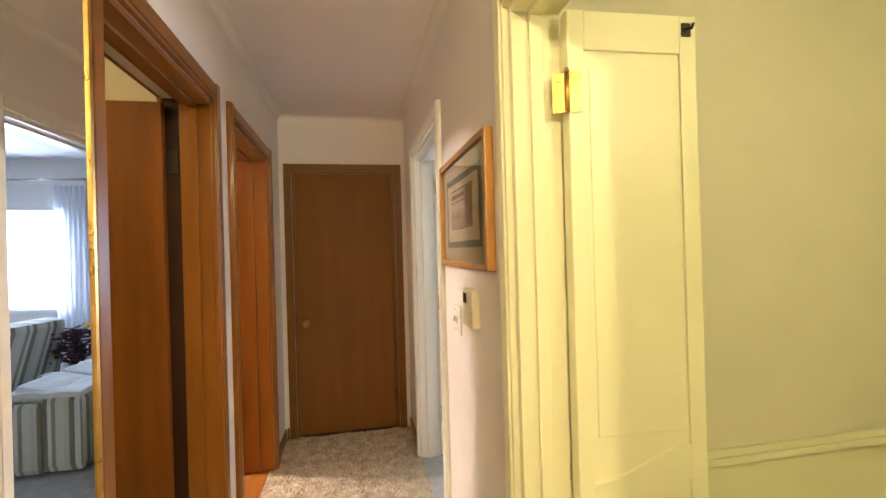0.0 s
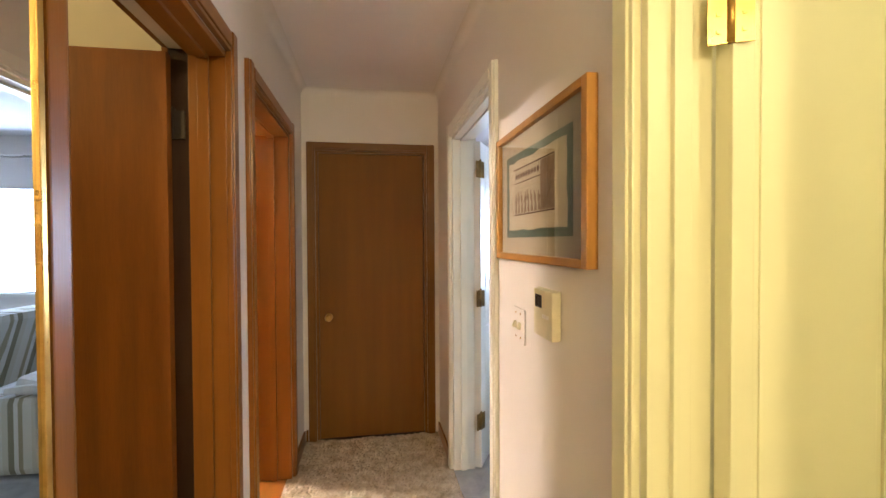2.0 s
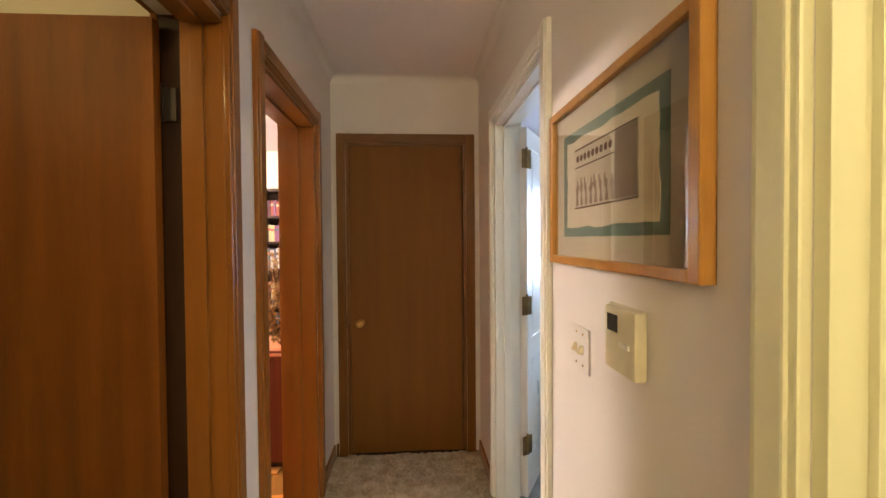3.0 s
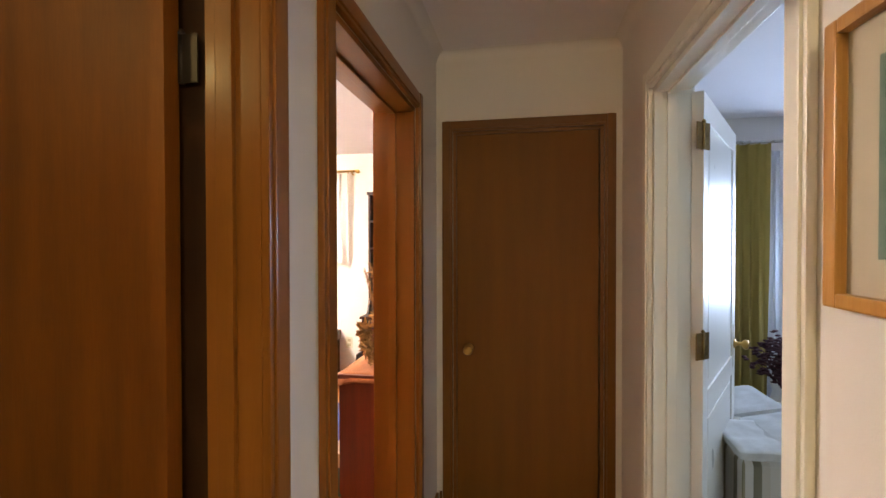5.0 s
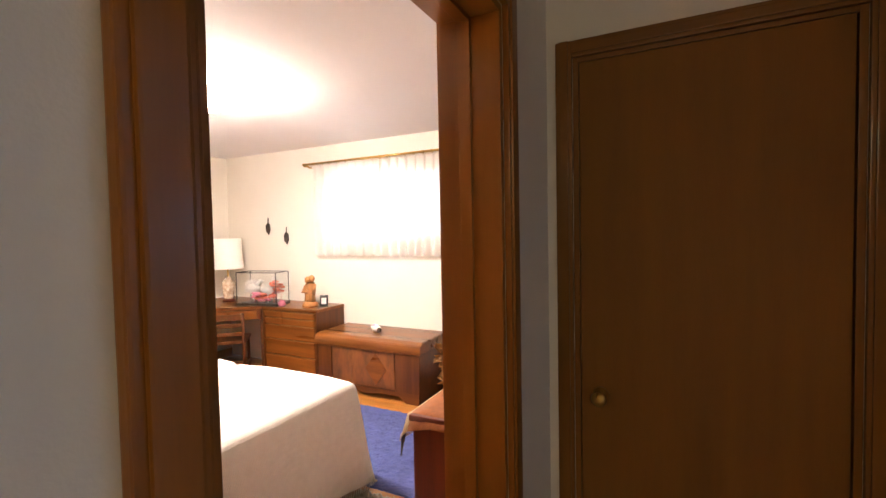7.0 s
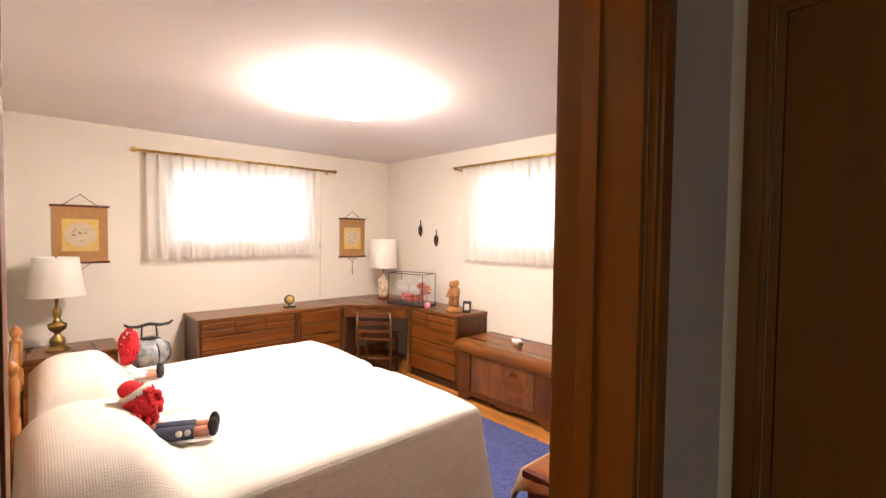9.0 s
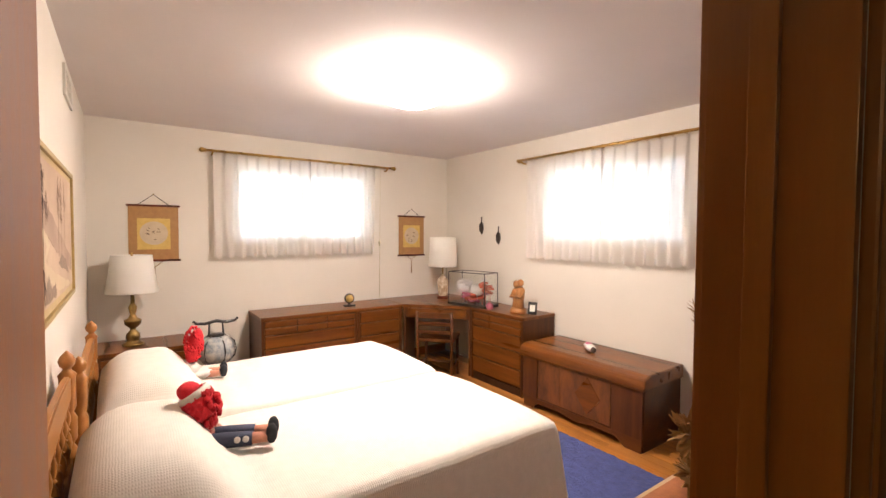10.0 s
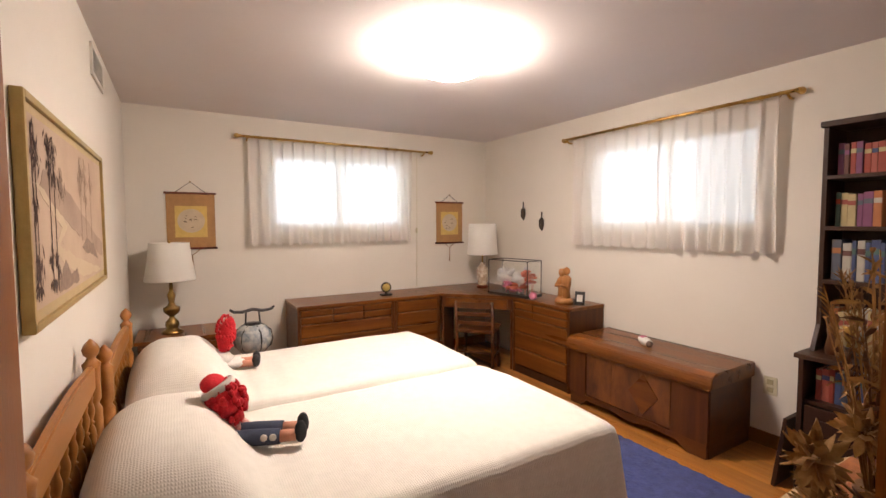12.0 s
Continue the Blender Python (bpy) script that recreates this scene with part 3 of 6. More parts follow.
def finial(parent, at, d):
    m = Matrix.Translation(at) @ Vector(d).to_track_quat("Z", "Y").to_matrix().to_4x4()
    part("finial", lathe(B(), [(0.011, 0), (0.017, 0.006), (0.012, 0.014), (0.022, 0.03), (0.02, 0.045), (0.006, 0.058)], m=m, seg=14), brass, parent)


def short_curtain(axis, wall_at, r0, r1, zr, panels, zb, label):
    root = thing("curtain", label, "curtain", (wall_at, (r0 + r1) / 2, zb) if axis == "x" else ((r0 + r1) / 2, wall_at, zb), "short curtains over the bedroom windows")
    off = 0.07
    P = (lambda a, d, z: (wall_at + d, a, z)) if axis == "x" else (lambda a, d, z: (a, wall_at - d, z))
    part("curtain_rod", tube(B(), [P(r0, off, zr), P(r1, off, zr)], 0.011, 12), brass, root, "turned brass curtain rod")
    finial(root, P(r0, off, zr), P(-1, 0, 0) if axis == "y" else (0, -1, 0))
    finial(root, P(r1, off, zr), P(1, 0, 0) if axis == "y" else (0, 1, 0))
    for a in (r0 + 0.05, r1 - 0.05):
        part("bracket", tube(B(), [P(a, 0.0, zr - 0.03), P(a, 0.04, zr - 0.03), P(a, off, zr - 0.012)], 0.008, 8), brass, root)
    for a0, a1, folds in panels:
        curtain_sheet(axis, (wall_at + 0.042) if axis == "x" else (wall_at - 0.042), a0, a1, zb, zr - 0.022, 0.06, folds, curtain_cloth, root, gather=0.75)
        for k in range(int(folds) + 1):
            a = a0 + (a1 - a0) * k / int(folds)
            bm = B()
            c = Vector(P(a, off, zr - 0.004))
            ring = [c + Vector((0.017 * math.cos(q), 0, 0.017 * math.sin(q)) if axis == "x" else (0, 0.017 * math.cos(q), 0.017 * math.sin(q))) for q in [2 * math.pi * i / 12 for i in range(13)]]
            part("curtain_ring", tube(bm, ring, 0.0025, 5), brass, root)
    return root


short_curtain("x", BX0, 3.45, 5.31, 2.19, [(3.50, 4.385, 9), (4.375, 5.10, 8)], 1.235, "short unlined cream curtains on a brass rod")
short_curtain("y", BY1, -3.55, -1.71, 2.19, [(-3.40, -2.565, 8), (-2.575, -1.80, 8)], 1.235, "short unlined cream curtains on a brass rod")
cord = thing("pull_string", "thin cream pull cord hanging beside the curtain", "cord", (BX0 + 0.03, 5.18, 0.74))
part("string", tube(B(), [(BX0 + 0.05, 5.18, 2.18), (BX0 + 0.03, 5.185, 1.4), (BX0 + 0.03, 5.18, 0.74)], 0.003, 6), plastic_cream, cord)
part("tassel", lathe(B(), [(0.003, 0.03), (0.012, 0.02), (0.014, 0), (0.008, -0.03)], (BX0 + 0.03, 5.183, 1.35), 10), plastic_cream, cord)

# ---- bedroom ceiling light and vent ----
dome = thing("ceiling_light", "round frosted glass ceiling light, switched on", "ceiling light", (-2.66, 4.28, BC))
part("shade", lathe(B(), [(0.05, -0.048), (0.19, -0.052), (0.207, -0.062), (0.203, -0.08), (0.17, -0.112), (0.11, -0.134), (0.03, -0.142)], (-2.66, 4.28, BC), 40), dome_glow, dome, "glowing frosted glass bowl")
part("pan", lathe(B(), [(0.07, 0.0), (0.07, -0.02), (0.03, -0.03), (0.03, -0.047)], (-2.66, 4.28, BC), 28), white_gloss, dome, "white metal ceiling pan")
vent = thing("wall_vent", "white painted metal air vent high on the wall", "vent", (-3.5, BY0, 2.18))
bm = B()
for x0, x1, z0, z1 in ((-3.70, -3.30, 2.16, 2.18), (-3.70, -3.30, 2.30, 2.32), (-3.70, -3.68, 2.18, 2.30), (-3.32, -3.30, 2.18, 2.30)):
    box(bm, x0, x1, BY0, BY0 + 0.012, z0, z1, 0.002)
part("frame", bm, white_gloss, vent)
part("backing", box(B(), -3.68, -3.32, BY0, BY0 + 0.003, 2.18, 2.30), lcd, vent)
for k in range(9):
    part("slat", obox(B(), (-3.5, BY0 + 0.007, 2.19 + k * 0.0125), (0.36, 0.009, 0.002), 0, 0, -35), white_gloss, vent)

# ---- beds ----
def bed(x0, x1, foot, label, gap_side, head=2.68, lift=0.0):
    root = thing("bed", label, "bed", ((x0 + x1) / 2, 3.6, 0), "pair of twin beds")
    cx = (x0 + x1) / 2
    hw = (x1 - x0) / 2
    y0, ztop = head + 0.05, 0.61
    # woven spread: crowned top, pillow mound, rounded shoulders and a flaring skirt
    bm = B()
    ny, prof = 46, 30
    rows = []
    for j in range(ny + 1):
        v = j / ny
        y = y0 + (foot - y0) * v
        d = y - y0
        mound = (0.205 * math.exp(-((d - 0.19) / 0.21) ** 4) + 0.012 * noise.noise(Vector((y * 9, cx, 2)))) if d < 0.66 else 0.0
        line = []
        for i in range(prof + 1):
            s = (i / prof * 2 - 1)
            a = abs(s)
            sg = 1 if s > 0 else -1
            if a < 0.62:
                q = a / 0.62
                x = cx + sg * q * (hw - 0.04)
                z = ztop + 0.012 * (1 - q * q) + mound * (1 - q ** 5) + 0.006 * noise.noise(Vector((x * 5, y * 5, 1)))
            elif a < 0.74:
                q = (a - 0.62) / 0.12
                x = cx + sg * (hw - 0.04 + 0.04 * math.sin(q * math.pi / 2))
                z = ztop - 0.045 * (1 - math.cos(q * math.pi / 2)) + 0.006 * noise.noise(Vector((x * 5, y * 5, 1)))
            else:
                q = (a - 0.74) / 0.26
                fl = 0.105 * q + 0.022 * q * math.sin(y * 13 + sg) + 0.01 * q * noise.noise(Vector((0, y * 9, 3)))
                if sg == gap_side:
                    fl = 0.0
                x = cx + sg * (hw + fl)
                z = ztop - 0.045 - (0.46 + 0.015 * math.sin(y * 6)) * q
            line.append(bm.verts.new((x, y, z)))
        rows.append(line)
    # foot drop, with the corners pulled out
    for k in range(1, 9):
        q = k / 8
        line = []
        for i in range(prof + 1):
            b = rows[ny][i].co
            if q < 0.3:
                w = q / 0.3
                dz, dy = -0.045 * (1 - math.cos(w * math.pi / 2)), 0.04 * math.sin(w * math.pi / 2)
            else:
                w = (q - 0.3) / 0.7
                dz, dy = -0.045 - 0.46 * w, 0.04 + 0.10 * w + 0.02 * w * math.sin(b.x * 14)
            z = max(b.z + dz, 0.08 + 0.01 * math.sin(b.x * 9))
            low = max(0.0, min(1.0, (ztop - b.z) / 0.4))
            line.append(bm.verts.new((b.x, b.y + dy * (1 - 0.8 * low), z)))
        rows.append(line)
    for r0, r1 in zip(rows, rows[1:]):
        for i in range(prof):
            bm.faces.new((r0[i], r0[i + 1], r1[i + 1], r1[i])).smooth = True
    bmesh.ops.remove_doubles(bm, verts=bm.verts[:], dist=0.0005)
    sp = part("bedspread", bm, spread_mat, root, "white woven cotton bedspread with a ribbed border")
    sp.modifiers.new("thickness", "SOLIDIFY").thickness = 0.006
    # fringe along the hem
    bm = B()
    for k in range(150):
        y = y0 + (foot - y0) * k / 150
        x = cx - gap_side * (hw + 0.105 + 0.022 * math.sin(y * 13 - gap_side))
        tube(bm, [(x, y, 0.105 + 0.015 * math.sin(y * 6)), (x - gap_side * 0.004, y + random.uniform(-0.004, 0.004), 0.07 + random.uniform(-0.006, 0.006))], 0.0025, 4)
    part("fringe", bm, spread, root, "short cotton fringe")
    part("mattress", box(B(), x0 + 0.02, x1 - 0.02, y0 + 0.02, foot - 0.02, 0.30, 0.56, 0.05), spread, root)
    part("bed_base", box(B(), x0 + 0.03, x1 - 0.03, y0 + 0.02, foot - 0.03, 0.12, 0.295, 0.01), shelf_wood, root)
    for lx in (x0 + 0.08, x1 - 0.08):
        for ly in (y0 + 0.1, foot - 0.1):
            part("leg", lathe(B(), [(0.02, 0), (0.028, 0.06), (0.03, 0.12)], (lx, ly, 0), 12), maple, root)
    # headboard with turned spindles
    yh = head
    up = Matrix.Diagonal((1, 1, 1 + lift, 1))

    def turned(nm, bm, lb=""):
        bm.transform(up)
        return part(nm, bm, maple, root, lb)
    for px in (x0 + 0.02, x1 - 0.02):
        turned("post", lathe(B(), [(0.024, 0), (0.026, 0.55), (0.028, 0.58), (0.018, 0.60), (0.029, 0.62), (0.029, 0.70), (0.019, 0.72), (0.027, 0.74), (0.027, 0.85), (0.03, 0.865), (0.018, 0.878), (0.013, 0.888), (0.024, 0.90), (0.028, 0.918), (0.021, 0.935), (0.009, 0.948), (0.003, 0.955)], (px, yh, 0), 20), "turned maple post with a knob finial")
    # crest rail, a little lower towards the posts
    n = 16
    xs = [x0 + 0.04 + (x1 - x0 - 0.08) * k / n for k in range(n + 1)]
    crest = [(x, 0.862 + 0.022 * math.sin(math.pi * k / n)) for k, x in enumerate(xs)]
    bm = extrude(B(), [(xs[0], 0.775), (xs[-1], 0.775)] + crest[::-1], -0.013, 0.013, Matrix(((1, 0, 0, 0), (0, 0, -1, yh), (0, 1, 0, 0), (0, 0, 0, 1))))
    bmesh.ops.recalc_face_normals(bm, faces=bm.faces[:])
    bmesh.ops.bevel(bm, geom=[q for q in bm.edges if q.calc_face_angle(0) > 1.0], offset=0.006, segments=2, affect="EDGES")
    turned("top_rail", bm)
    turned("bottom_rail", box(B(), x0 + 0.04, x1 - 0.04, yh - 0.013, yh + 0.013, 0.48, 0.55, 0.006))
    n = 8
    for k in range(n):
        sx = x0 + 0.04 + (x1 - x0 - 0.08) * (k + 0.5) / n
        turned("spindle", lathe(B(), [(0.009, 0.55), (0.011, 0.57), (0.007, 0.575), (0.015, 0.605), (0.018, 0.63), (0.015, 0.655), (0.008, 0.672), (0.014, 0.678), (0.008, 0.685), (0.014, 0.71), (0.015, 0.725), (0.009, 0.75), (0.012, 0.765), (0.009, 0.78)], (sx, yh, 0), 12))
    return root


def spread_material():
    m = surface("spread_weave", (0.80, 0.76, 0.68), (0.75, 0.71, 0.63), 0.95, 25, 200, 0.0)
    n, l = m.node_tree.nodes, m.node_tree.links
    p = n["Principled BSDF"]
    co = n.new("ShaderNodeTexCoord")
    waves = []
    for d in ("X", "Y"):
        w = n.new("ShaderNodeTexWave")
        w.wave_type, w.bands_direction = "BANDS", d
        w.inputs["Scale"].default_value, w.inputs["Distortion"].default_value = 42, 3.0
        l.new(co.outputs["Object"], w.inputs["Vector"])
        waves.append(w)
    mul = n.new("ShaderNodeMath")
    mul.operation = "MULTIPLY"
    l.new(waves[0].outputs["Fac"], mul.inputs[0])
    l.new(waves[1].outputs["Fac"], mul.inputs[1])
    bp = n.new("ShaderNodeBump")
    bp.inputs["Strength"].default_value, bp.inputs["Distance"].default_value = 0.28, 0.004
    l.new(mul.outputs[0], bp.inputs["Height"])
    l.new(bp.outputs[0], p.inputs["Normal"])
    return m


spread_mat = spread_material()
bed(-2.60, -1.65, 4.42, "twin bed with a white woven bedspread and maple spindle headboard", -1, 2.648, 0.045)
bed(-3.56, -2.63, 4.42, "twin bed under a white bedspread, pushed beside its pair", 1)

# ---- dressers, desk, chair ----
def handle(parent, at, direction):
    d = Vector(direction)
    q = d.to_track_quat("Z", "Y").to_matrix().to_4x4()
    part("pull", lathe(B(), [(0.008, 0), (0.007, 0.012), (0.013, 0.02), (0.011, 0.027), (0.003, 0.029)], m=Matrix.Translation(at) @ q, seg=12), walnut, parent, "small turned wooden pull")


def dresser(label, m, width, depth, height, rows, at, face=None):
    """Chest of drawers; front along its own -y. rows: (bottom, top, [drawer widths])."""
    face = face or walnut_t
    root = thing("dresser", label, "dresser", at, "built-to-match dressers and corner desk")

    def P(nm, bm, mt, parent=root, lb=""):
        bm.transform(m)
        return part(nm, bm, mt, parent, lb)
    P("body", box(B(), 0.004, width - 0.004, 0.022, depth, 0.0, height - 0.03, 0.003), walnut_z)
    P("top", box(B(), -0.004, width + 0.004, -0.006, depth, height - 0.03, height, 0.008), face)
    P("plinth", box(B(), 0.02, width - 0.02, 0.012, 0.03, 0, 0.07), shelf_wood)
    for sx in (0.0, width - 0.022):
        P("stile", box(B(), sx, sx + 0.022, 0.0, 0.024, 0.0, height - 0.03, 0.003), walnut_z)
    for b, t, cols in rows:
        x = 0.026
        tot = sum(cols)
        for c in cols:
            w = (width - 0.052) * c / tot
            dr = P("drawer", box(B(), x + 0.004, x + w - 0.004, 0.0, 0.022, b + 0.005, t - 0.005, 0.006), face)
            # lip in the lighter walnut, so its catch of light is in the colour
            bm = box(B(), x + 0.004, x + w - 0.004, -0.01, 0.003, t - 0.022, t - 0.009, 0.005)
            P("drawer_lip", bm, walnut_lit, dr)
            x += w
    return root


walnut_t = wood("walnut_top", (0.19, 0.062, 0.010), (0.09, 0.027, 0.005), 0.3, "x", 0.12)
walnut_ty = wood("walnut_top_y", (0.19, 0.062, 0.010), (0.09, 0.027, 0.005), 0.3, "y", 0.12)
# lit copy of the walnut: brighter colour for edges that catch the light
walnut_lit = wood("walnut_lit_edge", (0.20, 0.07, 0.014), (0.13, 0.042, 0.009), 0.36, "x", 0.1)
DH = 0.72
mW = pose(-4.36, 3.80, 0, 0, 0, 90)
dr_rows = [(0.08, 0.26, [1]), (0.26, 0.44, [1]), (0.44, 0.56, [1]), (0.56, 0.625, [1, 1, 1]), (0.625, 0.685, [1, 1, 1])]
dresser("long walnut dresser with three-across small drawers", mW, 0.90, 0.48, DH, dr_rows, (-4.6, 4.25, 0), walnut_ty)
dresser("narrow walnut dresser beside the corner desk", mW @ pose(0.905, 0, 0), 0.50, 0.48, DH, [(0.08, 0.26, [1]), (0.26, 0.44, [1]), (0.44, 0.57, [1]), (0.57, 0.685, [1])], (-4.6, 4.95, 0), walnut_ty)
mN = pose(-3.82, 5.70, 0)
dresser("walnut chest of drawers against the wall", mN, 0.72, 0.42, DH, [(0.08, 0.24, [1]), (0.24, 0.40, [1]), (0.40, 0.545, [1]), (0.545, 0.615, [1, 1.7]), (0.615, 0.685, [1, 1.7])], (-3.46, 5.9, 0))

desk = thing("corner_desk", "walnut corner desk joining two dressers", "desk", (-4.4, 5.7, 0), "built-to-match dressers and corner desk")
outline = [(-4.845, 5.215), (-4.36, 5.215), (-3.83, 5.70), (-3.83, 6.12), (-4.845, 6.12)]
part("desk_top", extrude(B(), outline, DH - 0.03, DH), walnut_t, desk)
ang = math.degrees(math.atan2(5.70 - 5.215, -3.83 + 4.36))
L = math.hypot(0.53, 0.485)
mD = pose(-4.36, 5.215, 0, 0, 0, ang)
for nm, bm, mt in (("apron", box(B(), 0.02, L - 0.02, 0.03, 0.05, 0.58, DH - 0.03), walnut_z),
                   ("drawer", box(B(), 0.05, L - 0.05, 0.006, 0.03, 0.585, DH - 0.04, 0.005), walnut_t),
                   ("side_panel", box(B(), 0.0, 0.022, 0.02, 0.40, 0, DH - 0.03, 0.003), walnut_z),
                   ("side_panel", box(B(), L - 0.022, L, 0.02, 0.40, 0, DH - 0.03, 0.003), walnut_z)):
    bm.transform(mD)
    part(nm, bm, mt, desk)
for sgn in (-0.12, 0.12):
    handle(desk, mD @ Vector((L / 2 + sgn, 0.006, 0.64)), mD.to_3x3() @ Vector((0, -1, 0)))

chair = thing("desk_chair", "small dark walnut ladder-back chair at the desk", "chair", (-4.0, 5.40, 0))
mC = pose(-4.0, 5.42, 0, 0, 0, ang)
cp = lambda nm, bm: (bm.transform(mC), part(nm, bm, walnut_z, chair))
cp("seat", box(B(), -0.19, 0.19, -0.16, 0.20, 0.40, 0.43, 0.01))
for sx in (-0.17, 0.17):
    cp("back_post", tube(B(), [(sx, -0.17, 0), (sx, -0.165, 0.4), (sx, -0.20, 0.70)], 0.015, 8))
    cp("leg", tube(B(), [(sx, 0.17, 0), (sx * 0.96, 0.165, 0.41)], 0.015, 8))
    cp("stretcher", tube(B(), [(sx, -0.16, 0.16), (sx, 0.16, 0.16)], 0.009, 8))
for z, h in ((0.50, 0.035), (0.585, 0.035), (0.665, 0.055)):
    cp("slat", box(B(), -0.165, 0.165, -0.205 + (0.70 - z) * 0.1, -0.188 + (0.70 - z) * 0.1, z - h / 2, z + h / 2, 0.005))
cp("stretcher", tube(B(), [(-0.17, -0.165, 0.22), (0.17, -0.165, 0.22)], 0.009, 8))

# ---- cedar chest ----
chest = thing("blanket_chest", "polished walnut cedar chest with a rounded lid", "chest", (-2.47, 5.86, 0))
cx0, cx1, cy0, cy1 = -3.02, -1.92, 5.63, 6.11
part("body", box(B(), cx0, cx1, cy0, cy1, 0.07, 0.43, 0.004), walnut, chest)
bm = B()
prof = [(cy0 - 0.03, 0.435), (cy0 - 0.032, 0.47), (cy0 - 0.02, 0.505), (cy0 + 0.03, 0.527), (cy1, 0.53), (cy1, 0.435)]
lo = [bm.verts.new((cx0 - 0.02, y, z)) for y, z in prof]
hi = [bm.verts.new((cx1 + 0.02, y, z)) for y, z in prof]
bm.faces.new(lo)
bm.faces.new(hi[::-1])
for i in range(len(prof)):
    bm.faces.new((lo[i], lo[(i + 1) % len(prof)], hi[(i + 1) % len(prof)], hi[i]))
bmesh.ops.bevel(bm, geom=bm.edges[:], offset=0.006, segments=2, affect="EDGES")
part("lid", bm, walnut_t, chest, "rounded walnut lid with a beaded edge")
bm = B()
for k in range(60):
    x = cx0 - 0.015 + (cx1 - cx0 + 0.03) * k / 60
    box(bm, x, x + 0.012, cy0 - 0.026, cy0 - 0.004, 0.424, 0.436)
part("bead_moulding", bm, walnut_lit, chest)
for x0, x1, mt in ((cx0 + 0.0, cx0 + 0.17, walnut_z), (cx1 - 0.24, cx1, walnut_z)):
    part("end_panel", box(B(), x0 + 0.004, x1 - 0.004, cy0 - 0.012, cy0, 0.09, 0.42, 0.003), mt, chest)
bw = (cx1 - 0.245 - cx0 - 0.175) / 3
for k in range(3):
    x = cx0 + 0.175 + bw * k
    part("veneer_panel", box(B(), x, x + bw - 0.002, cy0 - 0.007, cy0, 0.10, 0.42, 0.002), burl, chest, "matched burl veneer")
dm = extrude(B(), [(0, 0.14), (0.11, 0), (0, -0.14), (-0.11, 0)], 0, 0.006, pose(cx0 + 0.66, cy0 - 0.006, 0.26, 90, 0, 0))
part("diamond_inlay", dm, walnut_t, chest)
ap = [(cx0 + 0.02, 0.09), (cx0 + 0.02, 0.0), (cx0 + 0.12, 0.0), (cx0 + 0.17, 0.05), (cx0 + 0.4, 0.055), (cx0 + 0.55, 0.03), (cx0 + 0.7, 0.055), (cx1 - 0.2, 0.05), (cx1 - 0.13, 0.0), (cx1 - 0.01, 0.0), (cx1 - 0.01, 0.09)]
part("scalloped_apron", extrude(B(), ap, 0, 0.02, pose(0, cy0 + 0.01, 0, 90, 0, 0)), walnut, chest)
part("side_foot", box(B(), cx1 - 0.025, cx1 - 0.005, cy0 + 0.012, cy1, 0, 0.075), walnut, chest)
part("side_foot", box(B(), cx0 + 0.005, cx0 + 0.025, cy0 + 0.012, cy1, 0, 0.075), walnut, chest)

# ---- bookcase and books ----
bk = thing("bookcase", "tall dark wooden bookcase with a deeper cupboard below", "bookcase", (-1.1, 5.9, 0))
kx0, kx1, ky = -1.52, -0.66, 6.115
for x in (kx0, kx1 - 0.022):
    part("lower_side", box(B(), x, x + 0.022, 5.70, ky, 0, 0.72, 0.003), shelf_wood, bk)
    part("upper_side", extrude(B(), [(0, 0.74), (0, 1.94), (-0.25, 1.94), (-0.25, 0.88), (-0.32, 0.74)], x + 0.01, x + 0.03, Matrix(((0, 0, 1, 0), (1, 0, 0, ky), (0, 1, 0, 0), (0, 0, 0, 1)))), shelf_wood, bk)
part("counter", box(B(), kx0 - 0.015, kx1 + 0.01, 5.68, ky, 0.72, 0.745, 0.005), shelf_wood, bk)
part("back_panel", box(B(), kx0 + 0.02, kx1 - 0.02, ky - 0.012, ky - 0.002, 0.05, 1.93), shelf_wood, bk)
part("cornice", box(B(), kx0 + 0.0, kx1, ky - 0.27, ky, 1.915, 1.945, 0.005), shelf_wood, bk)
SH = [1.12, 1.40, 1.665]
for z in SH:
    part("shelf", box(B(), kx0 + 0.03, kx1 - 0.03, ky - 0.25, ky - 0.012, z - 0.02, z, 0.002), shelf_wood, bk)
part("shelf", box(B(), kx0 + 0.022, kx1 - 0.022, 5.73, ky - 0.012, 0.48, 0.50, 0.002), shelf_wood, bk)
for k in range(2):
    x = kx0 + 0.03 + k * 0.40
    dr = part("cupboard_door", box(B(), x, x + 0.39, 5.708, 5.728, 0.10, 0.475, 0.003), shelf_wood, bk)
    part("door_panel", box(B(), x + 0.06, x + 0.33, 5.703, 5.71, 0.16, 0.415, 0.0025), shelf_wood, dr)
part("plinth", box(B(), kx0 + 0.022, kx1 - 0.022, 5.70, 5.73, 0, 0.095), shelf_wood, bk)

BOOK_TONES = [(0.30, 0.05, 0.03), (0.10, 0.03, 0.02), (0.05, 0.07, 0.16), (0.42, 0.15, 0.05), (0.50, 0.40, 0.20), (0.20, 0.06, 0.14), (0.06, 0.12, 0.10), (0.45, 0.42, 0.35), (0.36, 0.09, 0.06), (0.09, 0.10, 0.13)]
book_mats = [surface("book_cloth", c, None, 0.6, 20, 200, 0.1) for c in BOOK_TONES]
pages = surface("pages", (0.70, 0.62, 0.45), None, 0.9, 40, 300, 0.2)
BOOK_WORDS = ["dark red", "black-brown", "navy blue", "orange", "tan", "plum", "dark green", "grey-cream", "brick red", "charcoal"]


